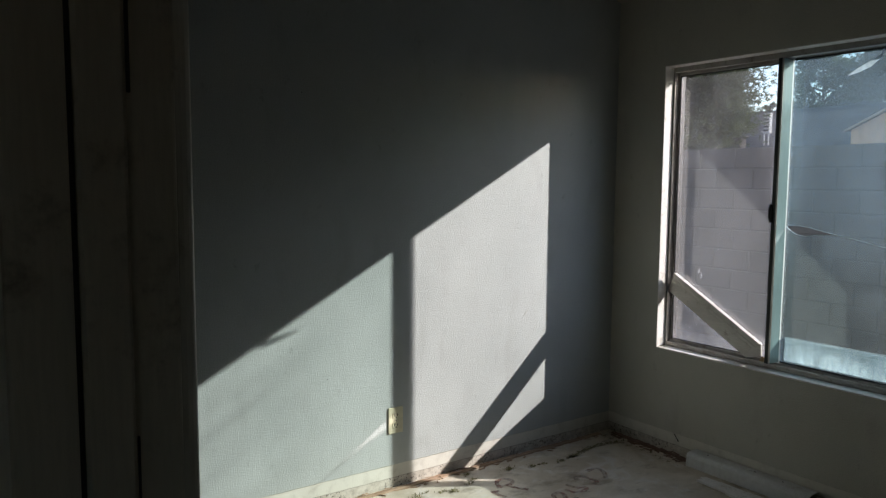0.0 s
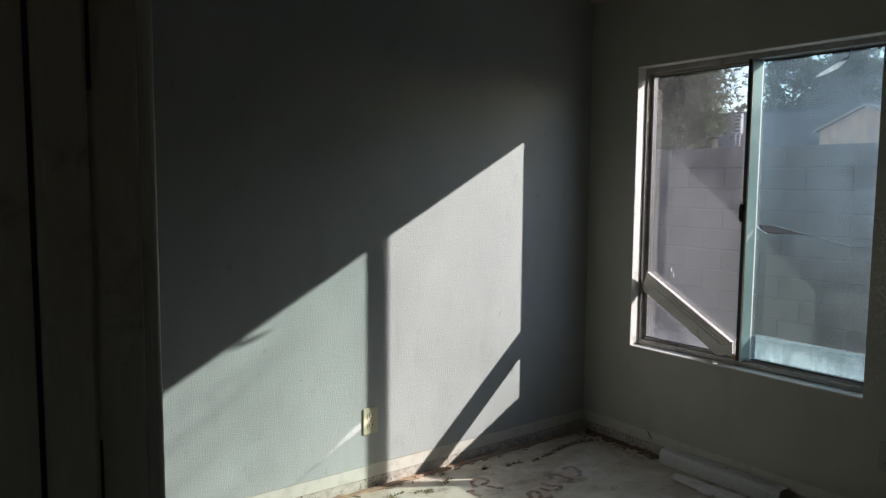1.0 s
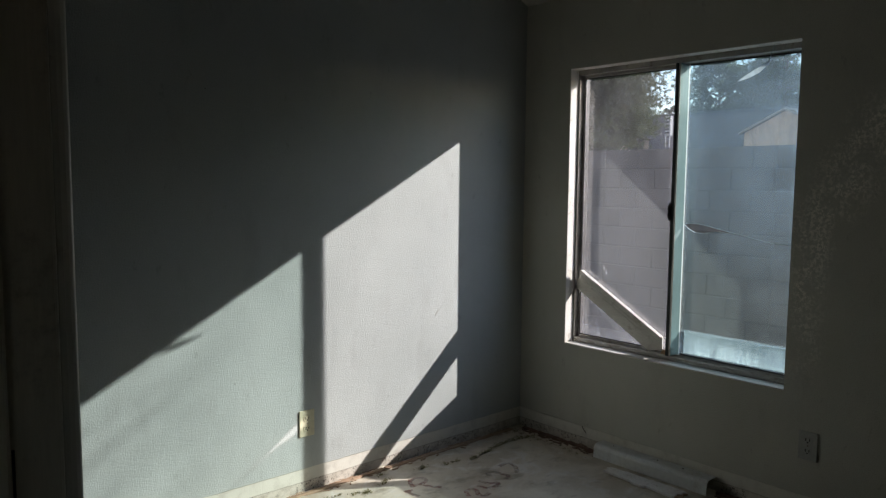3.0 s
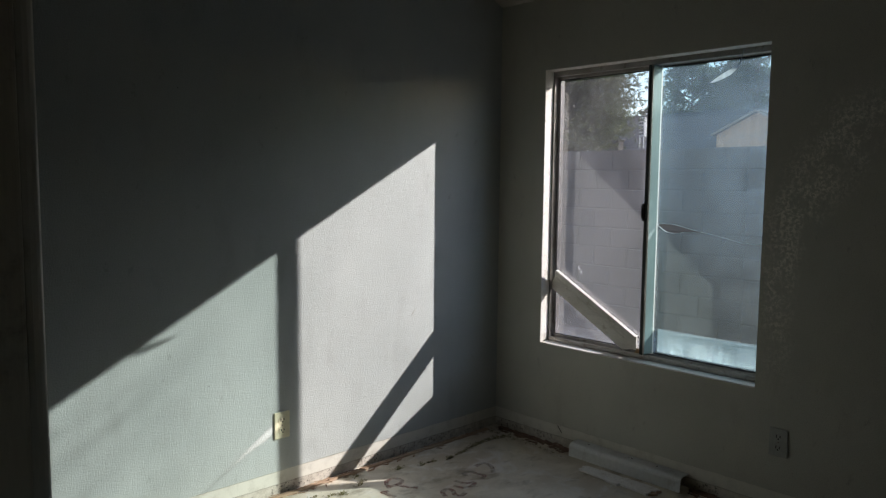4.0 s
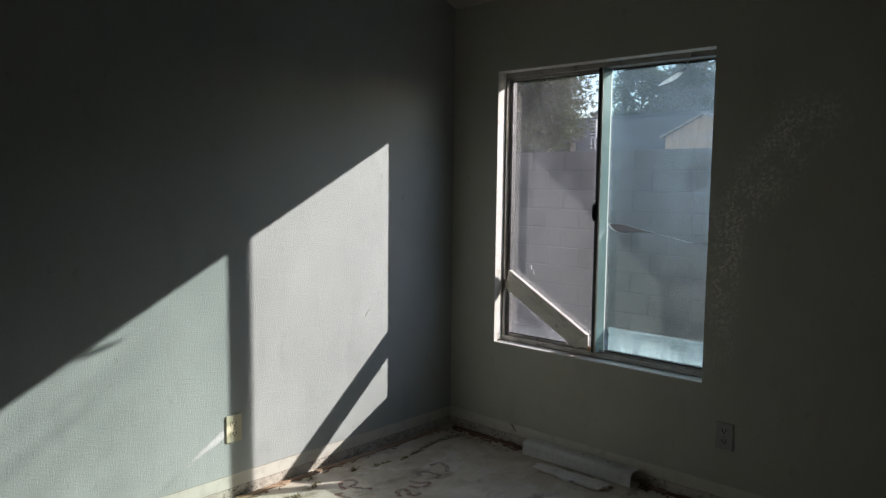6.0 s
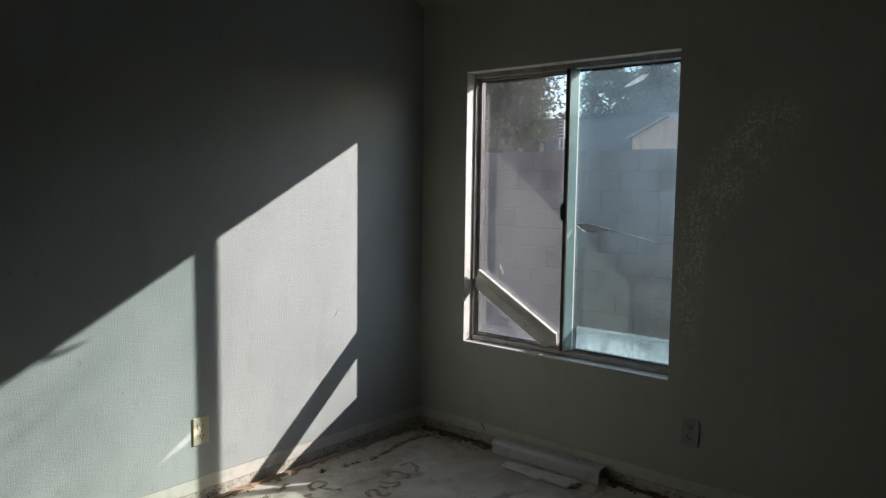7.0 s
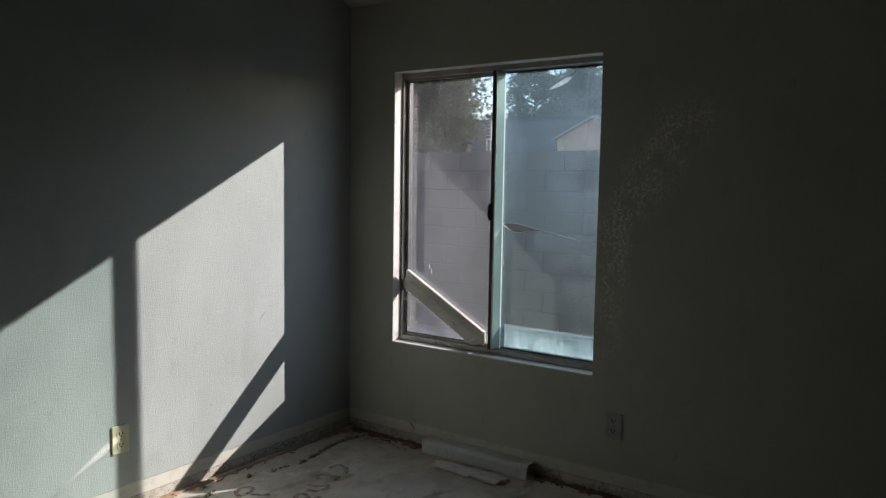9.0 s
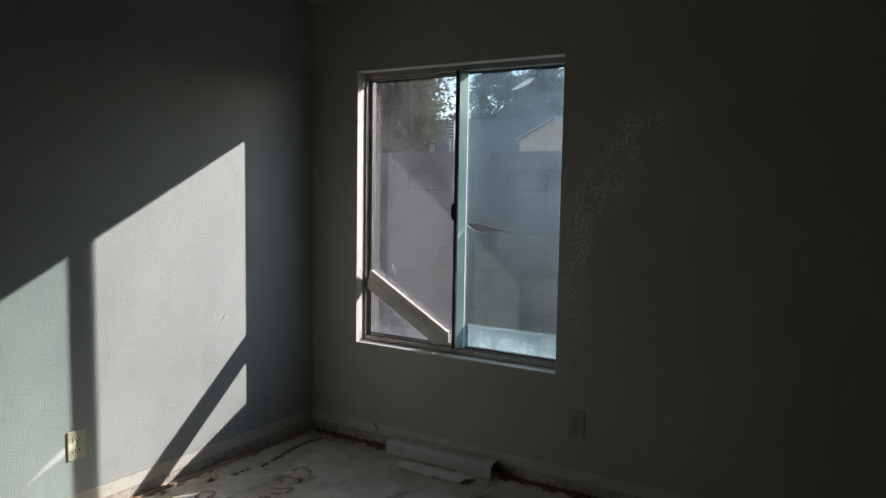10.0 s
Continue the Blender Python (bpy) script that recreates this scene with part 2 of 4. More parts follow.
M_SLOT = worn("dark_slot", (0.02, 0.018, 0.015), (0.03, 0.026, 0.02), 0.7, 20.0)
M_STEEL = worn("dull_steel", (0.42, 0.40, 0.38), (0.30, 0.26, 0.22), 0.4, 30.0, 200.0, 0.1, 0.0003, 0.9)
M_TACK = worn("splintered_tack_wood", (0.50, 0.37, 0.25), (0.34, 0.215, 0.14), 0.75, 14.0, 90.0, 0.6, 0.002, stretch=(0.3, 3, 3), grime=(0.14, 0.08, 0.05))
# Tack wood again, with the window wall's shade put into a darker colour.
M_TACK2 = worn("shaded_tack_wood", (0.23, 0.135, 0.095), (0.14, 0.085, 0.06), 0.8, 14.0, 90.0, 0.6, 0.002, stretch=(3, 0.3, 3), grime=(0.08, 0.05, 0.04))
M_RAWWOOD = worn("raw_pine", (0.55, 0.36, 0.18), (0.42, 0.26, 0.13), 0.7, 10.0, 80.0, 0.3, 0.001)
M_CRUMB = worn("mossy_crumbs", (0.17, 0.155, 0.075), (0.30, 0.27, 0.13), 0.9, 30.0, 150.0, 0.6, 0.003)
M_PLASTER = worn("plaster_crumbs", (0.60, 0.57, 0.52), (0.45, 0.42, 0.37), 0.9, 30.0)
def spray_paint():
    n = Nodes("faded_red_spray")
    c = n.mix(n.ramp(n.noise(18.0, 5), 0.35, 0.65), (0.44, 0.17, 0.135), (0.44, 0.26, 0.225))
    n.put(n.b.inputs["Alpha"], n.math("MULTIPLY", n.ramp(n.noise(45.0, 6, 0.75), 0.40, 0.62, 0.20, 0.75), n.ramp(n.noise(9.0, 3), 0.3, 0.6, 0.5, 1.0)))
    return n.done(c, 0.8)


M_SPRAY = spray_paint()
M_PANE_L = glass("clear_pane", (0.962, 0.948, 0.958), 0.05, 0.10, (0.56, 0.545, 0.585))
M_PANE_R = glass("greenish_pane", (0.856, 0.907, 0.899), 0.085, 0.22, (0.305, 0.395, 0.49), 0.095)
M_CRACK = worn("broken_glass_edge", (0.75, 0.82, 0.82), (0.6, 0.68, 0.68), 0.2, 20.0)
M_TAPE_EDGE = worn("pale_plastic_edge", (0.45, 0.48, 0.48), (0.36, 0.39, 0.39), 0.6, 20.0)


def film_tape():
    n = Nodes("translucent_tape")
    a = n.add("ShaderNodeBsdfTranslucent")
    a.inputs["Color"].default_value = (0.46, 0.50, 0.53, 1)
    b = n.add("ShaderNodeBsdfTransparent")
    m = n.add("ShaderNodeMixShader")
    n.put(m.inputs[0], n.ramp(n.noise(40.0, 3), 0.3, 0.7, 0.2, 0.5))
    n.put(m.inputs[1], a.outputs[0])
    n.put(m.inputs[2], b.outputs[0])
    n.put(n.out.inputs["Surface"], m.outputs[0])
    return n.m


M_TAPE = film_tape()


def dried_fleck():
    n = Nodes("dried_white_fleck")
    a = n.add("ShaderNodeBsdfTranslucent")
    n.put(a.inputs["Color"], n.mix(n.noise(300.0), (0.75, 0.74, 0.72), (0.95, 0.94, 0.92)))
    n.put(n.out.inputs["Surface"], a.outputs[0])
    return n.m


M_FLECK = dried_fleck()
# Deep shade under the eave is put into this wall colour.
M_EAVE_WALL = worn("eave_shade_wall", (0.085, 0.078, 0.082), (0.06, 0.056, 0.06), 0.9, 2.0, 20.0, 0.3, 0.01, stretch=(1, 3, 0.5))
M_BLOCK = worn("concrete_block", (0.142, 0.118, 0.104), (0.115, 0.096, 0.086), 0.9, 3.0, 90.0, 0.5, 0.004, grime=(0.075, 0.068, 0.065))
M_MORTAR = worn("mortar", (0.115, 0.10, 0.09), (0.098, 0.084, 0.077), 0.95, 6.0)
M_DIRT = worn("dry_dirt", (0.30, 0.24, 0.18), (0.22, 0.18, 0.13), 0.95, 0.6, 20.0, 0.6, 0.02, grime=(0.13, 0.11, 0.08))
# Tan raised well up so the shaded gable face looks sunlit.
M_STUCCO = worn("tan_stucco", (0.84, 0.53, 0.36), (0.62, 0.38, 0.26), 0.9, 3.5, 30.0, 0.4, 0.01, stretch=(1, 2.5, 0.5))
M_SHINGLE = worn("grey_shingle", (0.044, 0.044, 0.049), (0.030, 0.030, 0.034), 0.9, 1.2, 14.0, 0.6, 0.02)
M_FASCIA = worn("tan_fascia", (0.50, 0.40, 0.33), (0.42, 0.33, 0.27), 0.7, 2.0)
M_VENT = worn("pale_enamel_sheet", (0.42, 0.43, 0.43), (0.35, 0.36, 0.36), 0.5, 3.0, 40.0, 0.1, 0.002)
M_BOARDS = worn("dark_stained_boards", (0.035, 0.028, 0.025), (0.022, 0.018, 0.017), 0.9, 3.0, 30.0, 0.4, 0.004)
M_BARK = worn("pine_bark", (0.10, 0.07, 0.05), (0.06, 0.045, 0.035), 0.95, 4.0, 30.0, 0.9, 0.03)
M_NEEDLE = fibre("pine_needles", (0.060, 0.085, 0.045), (0.11, 0.13, 0.065), 1.2)
M_LEAF = fibre("far_leaves", (0.085, 0.12, 0.07), (0.14, 0.175, 0.10), 0.5)
M_EXT = worn("exterior_stucco", (0.42, 0.36, 0.30), (0.36, 0.31, 0.26), 0.9, 1.0, 30.0, 0.4, 0.008)


# ---- mesh helpers ----
def mesh_of(name, bm, material, smooth=False):
    me = bpy.data.meshes.new(name)
    bm.normal_update()
    bm.to_mesh(me)
    bm.free()
    for m in material if isinstance(material, (list, tuple)) else [material]:
        me.materials.append(m)
    if smooth:
        for p in me.polygons:
            p.use_smooth = True
    return me


def part(name, bm, material, parent=None, label="", smooth=False):
    ob = new(name, mesh_of(name, bm, material, smooth))
    if parent is not None:
        ob.parent = parent
    return tagged(ob, label)


def thing(name, label, category, at=(0, 0, 0), group="", kind=""):
    ob = new(name)
    ob.location = at
    return tagged(ob, label, category, group, kind)


def bevel(bm, width, segments=1):
    if width > 0:
        bmesh.ops.bevel(bm, geom=list(bm.edges), offset=width, segments=segments, affect="EDGES", profile=0.5)
    return bm


def box(lo, hi, bev=0.0, segments=1, bm=None):
    """A box between two corners, bevelled; added to bm when one is given."""
    own = bmesh.new()
    size = [b - a for a, b in zip(lo, hi)]
    mid = [(a + b) / 2 for a, b in zip(lo, hi)]
    bmesh.ops.create_cube(own, size=1.0, matrix=Matrix.Translation(mid) @ Matrix.Diagonal((*size, 1)))
    bevel(own, bev, segments)
    if bm is None:
        return own
    me = bpy.data.meshes.new("tmp")
    own.to_mesh(me)
    own.free()
    bm.from_mesh(me)
    bpy.data.meshes.remove(me)
    return bm


def prism(points, axis, a, b, bev=0.0, segments=1, bm=None):
    """A polygon in the two other axes, run along axis (0, 1, 2) from a to b."""
    own = bmesh.new()

    def at(p, h):
        v = list(p)
        v.insert(axis, h)
        return own.verts.new(v)

    lo = [at(p, a) for p in points]
    hi = [at(p, b) for p in points]
    n = len(points)
    own.faces.new(lo)
    own.faces.new(hi[::-1])
    for i in range(n):
        own.faces.new((lo[i], hi[i], hi[(i + 1) % n], lo[(i + 1) % n]))
    bmesh.ops.recalc_face_normals(own, faces=list(own.faces))
    bevel(own, bev, segments)
    if bm is None:
        return own
    me = bpy.data.meshes.new("tmp")
    own.to_mesh(me)
    own.free()
    bm.from_mesh(me)
    bpy.data.meshes.remove(me)
    return bm


def tube(path, radii, sides=8, bm=None):
    """A tapered round limb along a path."""
    bm = bm or bmesh.new()
    rings = []
    for i, p in enumerate(path):
        p = Vector(p)
        way = (Vector(path[min(i + 1, len(path) - 1)]) - Vector(path[max(i - 1, 0)])).normalized()
        side = way.orthogonal().normalized()
        up = way.cross(side)
        rings.append([bm.verts.new(p + (side * math.cos(k) + up * math.sin(k)) * radii[i])
                      for k in (2 * math.pi * j / sides for j in range(sides))])
    for r, s in zip(rings, rings[1:]):
        for j in range(sides):
            bm.faces.new((r[j], r[(j + 1) % sides], s[(j + 1) % sides], s[j]))
    bm.faces.new(rings[0][::-1])
    bm.faces.new(rings[-1])
    return bm


def structure(name, bm, material, label, category):
    return tagged(part(name, bm, material), label, category, kind="structure")


# ---- the room ----
WY0, WY1, WZ0, WZ1 = -1.539, -0.322, 0.552, 2.058      # window opening
DY0, DY1, DZ = -2.975, -2.178, 2.07                     # doorway, without its lining
SLOPE = 0.42


def vault(x):
    return 2.44 - SLOPE * x


bm = box((-3.14, -3.05, -0.12), (0.0, 0.0, 0.0))
box((-4.42, -4.6, -0.12), (-3.14, 0.0, 0.0), bm=bm)
structure("floor", bm, M_FLOOR, "bare stained concrete slab floor with old carpet glue", "floor")

bm = prism([(0.165, -0.12), (0.165, vault(0.165) + 0.25), (-3.035, vault(-3.035) + 0.25), (-3.035, -0.12)], 1, 0.0, 0.12)
structure("wall_north", bm, M_NORTH, "sage grey textured drywall with cream band and bare strip at floor", "wall")

bm = box((0.0, -3.05, -0.12), (0.165, 0.0, WZ0))
box((0.0, -3.05, WZ1), (0.165, 0.0, 2.62), bm=bm)
box((0.0, WY1, WZ0), (0.165, 0.0, WZ1), bm=bm)
box((0.0, -3.05, WZ0), (0.012, WY0, WZ1), bm=bm)
box((0.012, -3.05, WZ0), (0.165, -1.660, WZ1), bm=bm)
structure("wall_east", bm, M_EAST, "grey drywall with chalky white salt stains beside the window", "wall")

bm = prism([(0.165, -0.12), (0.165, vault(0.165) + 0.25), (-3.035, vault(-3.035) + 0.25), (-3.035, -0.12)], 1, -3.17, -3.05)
structure("wall_south", bm, M_BACK, "plain unseen drywall, coloured dark to cut bounce light", "wall")

top = vault(-3.02) + 0.25
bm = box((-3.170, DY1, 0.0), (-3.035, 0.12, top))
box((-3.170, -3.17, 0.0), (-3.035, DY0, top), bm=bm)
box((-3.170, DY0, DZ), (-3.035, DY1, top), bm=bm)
structure("wall_west", bm, M_BACK, "drywall with the doorway, coloured dark to cut bounce light", "wall")

bm = prism([(0.0, vault(0.0)), (-3.035, vault(-3.035)), (-3.035, vault(-3.035) + 0.2), (0.0, vault(0.0) + 0.18)], 1, -3.05, 0.0)
structure("ceiling", bm, M_CEIL, "off-white popcorn-textured sloping ceiling", "ceiling")

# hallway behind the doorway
# Unseen opening left in this wall, added to let daylight reach the door jamb.
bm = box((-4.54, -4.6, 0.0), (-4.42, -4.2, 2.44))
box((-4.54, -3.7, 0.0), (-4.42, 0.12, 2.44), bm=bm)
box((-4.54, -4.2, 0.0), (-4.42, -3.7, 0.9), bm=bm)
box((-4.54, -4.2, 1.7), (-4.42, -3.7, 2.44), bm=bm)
structure("wall_hall_west", bm, M_BACK, "plain unseen hallway drywall, coloured dark to cut bounce light", "wall")
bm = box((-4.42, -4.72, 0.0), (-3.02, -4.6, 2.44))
structure("wall_hall_south", bm, M_BACK, "plain unseen hallway drywall, coloured dark to cut bounce light", "wall")
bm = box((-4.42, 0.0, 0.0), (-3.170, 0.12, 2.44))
structure("wall_hall_north", bm, M_BACK, "plain unseen hallway drywall, coloured dark to cut bounce light", "wall")
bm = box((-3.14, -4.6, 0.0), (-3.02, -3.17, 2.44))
structure("wall_hall_east", bm, M_BACK, "plain unseen hallway drywall, coloured dark to cut bounce light", "wall")
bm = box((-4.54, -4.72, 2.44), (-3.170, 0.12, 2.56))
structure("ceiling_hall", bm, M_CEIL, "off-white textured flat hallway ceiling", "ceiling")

# ---- doorway lining ----
door_frame = thing("door_frame", "worn beige painted wooden door frame with open doorway", "door frame", (-3.09, -2.58, 0), kind="structure")


def under(ob, parent):
    """Parents a mesh built in world places under an Empty that stands elsewhere."""
    ob.parent = parent
    ob.matrix_parent_inverse = Matrix.Translation(parent.location).inverted()
    return ob


def lay(name, bm, material, parent, label="", smooth=False):
    return under(part(name, bm, material, None, label, smooth), parent)


lay("jamb_board", box((-3.173, -2.194, 0.0), (-3.033, -2.176, 2.052), 0.004, 3), M_DOOR, door_frame, "scuffed jamb board with a split seam")
lay("jamb_board", box((-3.173, -2.977, 0.0), (-3.033, -2.959, 2.052), 0.002), M_DOOR, door_frame)
lay("head_board", box((-3.173, -2.977, 2.052), (-3.033, -2.176, 2.072), 0.002), M_DOOR, door_frame)
lay("door_stop", box((-3.117, -2.205, 0.0), (-3.077, -2.194, 2.052), 0.003), M_DOOR, door_frame)
lay("door_stop", box((-3.117, -2.959, 0.0), (-3.077, -2.948, 2.052), 0.003), M_DOOR, door_frame)
lay("split_seam", box((-3.0765, -2.2056, 0.0), (-3.0745, -2.2040, 1.22), 0.0), M_SLOT, door_frame, "dark split along the stop")
lay("split_seam", box((-3.0770, -2.2056, 1.52), (-3.0738, -2.2040, 1.74), 0.0), M_SLOT, door_frame)
# Thin near-black strip stands in for the shade in this gap.
lay("shadow_gap", box((-3.1215, -2.1948, 0.0), (-3.1172, -2.1930, 2.05), 0.0), M_SLOT, door_frame, "dark strip drawn as the shade beside the stop")
CASING = [(0.0, 0.0), (0.005, 0.0), (0.0098, 0.0012), (0.0135, 0.0036), (0.0160, 0.0074), (0.017, 0.012), (0.017, 0.022), (0.012, 0.028), (0.014, 0.050), (0.010, 0.057), (0.0, 0.057)]
lay("casing", prism([(-3.0325 + u, -2.189 + v) for u, v in CASING], 2, 0.0, 2.11, 0.0), M_CASING, door_frame, "moulded door casing")
lay("casing", prism([(-3.0325 + u, -2.964 - v) for u, v in CASING], 2, 0.0, 2.11, 0.0), M_CASING, door_frame)
lay("casing", prism([(-3.1725 - u, -2.189 + v) for u, v in CASING], 2, 0.0, 2.11, 0.0), M_CASING, door_frame)
lay("casing", prism([(-3.1725 - u, -2.964 - v) for u, v in CASING], 2, 0.0, 2.11, 0.0), M_CASING, door_frame)

# ---- window ----
returns = thing("window_trim", "cream painted drywall return round the window", "window trim", (0.03, -0.93, WZ0), kind="structure")
lay("return_board", box((0.001, WY1 - 0.003, WZ0), (0.068, WY1 + 0.003, WZ1), 0.001), M_RETURN, returns)
lay("return_board", box((0.0125, -1.6595, WZ0), (0.068, -1.655, WZ1), 0.001), M_RETURN, returns)
lay("return_board", box((0.001, WY0 + 0.0005, WZ1 - 0.003), (0.068, WY1 - 0.003, WZ1 + 0.003), 0.001), M_RETURN, returns)
lay("window_sill", box((-0.004, WY0 + 0.0005, WZ0 - 0.004), (0.068, WY1 - 0.003, WZ0 + 0.004), 0.002), M_RETURN, returns, "chipped cream sill ledge")

window = thing("window_1", "aluminium sliding window with a cracked dusty pane", "window", (0.11, -0.93, WZ0), kind="structure")
FX0, FX1 = 0.068, 0.165
IY0, IY1, IZ0, IZ1 = -1.658, WY1 - 0.003, WZ0 + 0.004, WZ1 - 0.003


lay("frame_head", box((FX0, IY0, IZ1 - 0.026), (FX1, IY1, IZ1), 0.0015), M_ALU, window, "dull stained aluminium head track")
sill = box((FX0, IY0, IZ0), (FX1, IY1, IZ0 + 0.012), 0.0015)
for sx in (FX0 + 0.002, FX0 + 0.040, FX1 - 0.014):
    box((sx, IY0, IZ0 + 0.011), (sx + 0.004, IY1, IZ0 + 0.026), 0.0008, bm=sill)
lay("frame_sill", sill, M_ALU, window, "grimy aluminium bottom track")
for y0, y1, s in ((IY1 - 0.004, IY1, -1), (IY0, IY0 + 0.012, 1)):
    lay("frame_jamb", box((0.0985, y0, IZ0 + 0.012), (FX1, y1, IZ1 - 0.026), 0.0015), M_JAMB, window)
    bm = box((FX0, y0, IZ0 + 0.012), (0.098, y1, IZ1 - 0.026), 0.0015)
    for sx in (FX0 + 0.001, FX0 + 0.014, FX0 + 0.0255):
        a, b = sorted((y0 if s < 0 else y1, (y0 if s < 0 else y1) + s * 0.007))
        box((sx, a, IZ0 + 0.026), (sx + 0.004, b, IZ1 - 0.026), 0.0008, bm=bm)
    lay("frame_jamb", bm, M_ALU, window)

# sliding sash, in front
SX0, SX1 = 0.098, 0.120
SZ0, SZ1 = IZ0 + 0.016, IZ1 - 0.022
lay("sash_stile", box((SX0, IY1 - 0.020, SZ0), (SX1, IY1 - 0.004, SZ1), 0.002), M_ALU, window)
lay("sash_stile", box((0.045, -0.954, SZ0 + 0.012), (0.1065, -0.927, SZ1 - 0.006), 0.002), M_BRONZE, window, "dark meeting stile of the sliding sash")
lay("interlock", box((0.041, -0.9565, SZ0 + 0.012), (0.0465, -0.948, SZ1 - 0.006), 0.001), M_ALU, window, "bare aluminium edge strip")
# Thin facing whose colour carries the green light from the pane.
lay("stile_side", box((0.0475, -0.9562, SZ0 + 0.014), (0.1205, -0.9542, SZ1 - 0.008), 0.0006), M_TEAL, window, "stile side coloured pale green for light through the pane")
lay("sash_rail", box((SX0, -0.926, SZ1 - 0.020), (SX1, IY1 - 0.020, SZ1), 0.002), M_ALU, window)
lay("sash_rail", box((SX0, -0.926, SZ0), (SX1, IY1 - 0.020, SZ0 + 0.022), 0.002), M_ALU, window)
gask = bmesh.new()
for lo, hi in (((SX0 + 0.009, -0.928, SZ0 + 0.02), (SX0 + 0.014, -0.922, SZ1 - 0.018)),
               ((SX0 + 0.004, IY1 - 0.024, SZ0 + 0.02), (SX0 + 0.014, IY1 - 0.019, SZ1 - 0.018)),
               ((SX0 + 0.004, -0.916, SZ1 - 0.025), (SX0 + 0.014, IY1 - 0.024, SZ1 - 0.019)),
               ((SX0 + 0.004, -0.916, SZ0 + 0.021), (SX0 + 0.014, IY1 - 0.024, SZ0 + 0.026))):
    box(lo, hi, 0.001, bm=gask)
lay("gasket", gask, M_GASKET, window, "black rubber glazing gasket")
lay("pane", box((SX0 + 0.0085, -0.934, SZ0 + 0.02), (SX0 + 0.0115, IY1 - 0.022, SZ1 - 0.02)), M_PANE_L, window, "dusty clear glass pane")
def flecks():
    """Paint spatter and short runs on the room side of the clear pane."""
    rng = random.Random(77)
    bm = bmesh.new()
    x = SX0 + 0.0079
    spots = [(rng.uniform(-0.86, -0.36), rng.uniform(0.62, 1.9), rng.uniform(0.0008, 0.0022), 1.0) for _ in range(46)]
    spots += [(-0.45 + rng.gauss(0, 0.03), 0.66 + rng.gauss(0, 0.03), rng.uniform(0.001, 0.0032), 0.7) for _ in range(12)]
    spots += [(-0.50, 0.985, 0.0018, 9.0), (-0.515, 0.96, 0.0014, 14.0), (-0.425, 0.80, 0.0022, 12.0), (-0.418, 0.86, 0.0014, 7.0)]
    for y, z, r, tall in spots:
        n = 7
        ring = [bm.verts.new((x, y + r * rng.uniform(0.6, 1.2) * math.cos(6.283 * k / n), z + r * tall * rng.uniform(0.7, 1.1) * math.sin(6.283 * k / n))) for k in range(n)]
        top = bm.verts.new((x - 0.0006, y, z))
        for k in range(n):
            bm.faces.new((ring[k], ring[(k + 1) % n], top))
    return bm


tagged(lay("paint_flecks", flecks(), M_FLECK, window, "pale dried flecks and runs on the glass"), kind="stuff")
latch = box((0.0375, -0.933, 1.262), (0.049, -0.919, 1.350), 0.003, 2)
box((0.0335, -0.925, 1.274), (0.0395, -0.917, 1.338), 0.003, 2, bm=latch)
lay("latch", latch, M_GASKET, window, "black pull latch")

# fixed light, behind
PX = 0.138
lay("fixed_stile", box((0.1215, -0.9550, SZ0), (0.1335, -0.9485, SZ1), 0.001), M_BEAD, window, "stile edge coloured white for the sun on it")
lay("fixed_stile", box((0.1245, IY0 + 0.012, SZ0), (0.152, IY0 + 0.024, SZ1), 0.002), M_ALU, window)
lay("fixed_rail", box((0.1245, IY0 + 0.024, SZ1 - 0.010), (0.152, -0.963, SZ1), 0.002), M_ALU, window)
lay("fixed_rail", box((0.1245, IY0 + 0.024, SZ0), (0.152, -0.963, SZ0 + 0.014), 0.002), M_ALU, window)
gask = box((0.1225, IY0 + 0.022, SZ1 - 0.014), (0.1335, -0.961, SZ1 - 0.009), 0.001)
box((0.1225, IY0 + 0.022, SZ0 + 0.013), (0.1335, -0.961, SZ0 + 0.017), 0.001, bm=gask)
lay("gasket", gask, M_GASKET, window)
GY0, GY1, GZ0, GZ1 = IY0 + 0.018, -0.952, SZ0 + 0.008, SZ1 - 0.006
crack = [(GY1, 1.245), (-1.205, 1.2135), (-1.255, 1.206), (-1.392, 1.177), (GY0, 1.174)]
hole_top = [(-0.985, 1.248), (-1.02, 1.249), (-1.06, 1.244), (-1.10, 1.235), (-1.14, 1.2265)]
hole_low = [(-1.17, 1.2125), (-1.14, 1.2145), (-1.09, 1.2105), (-1.05, 1.201), (-1.01, 1.206), (-0.975, 1.224)]
upper = [(GY0, GZ1), (GY1, GZ1), crack[0]] + hole_top + crack[1:]
lower = [(GY0, GZ0)] + [(y, z - 0.0012) for y, z in crack[:0:-1]] + hole_low + [(GY1, 1.2435), (GY1, GZ0)]
lay("pane", prism(upper, 0, PX - 0.002, PX + 0.002), M_PANE_R, window, "greenish dusty pane above the crack")
lay("pane", prism(lower, 0, PX - 0.002, PX + 0.002), M_PANE_R, window, "greenish pane with frosted grime at its foot")
edge = bmesh.new()
for (y0, z0), (y1, z1) in list(zip(crack[1:], crack[2:])) + list(zip([crack[0]] + hole_top, hole_top + [crack[1]])) + list(zip([crack[1]] + hole_low, hole_low + [crack[0]])):
    ln = math.hypot(y1 - y0, z1 - z0)
    oy, oz = -(z1 - z0) / ln * 0.0008, (y1 - y0) / ln * 0.0008
    prism([(y0 - oy, z0 - oz), (y1 - oy, z1 - oz), (y1 + oy, z1 + oz), (y0 + oy, z0 + oz)], 0, PX - 0.0035, PX - 0.0005, bm=edge)
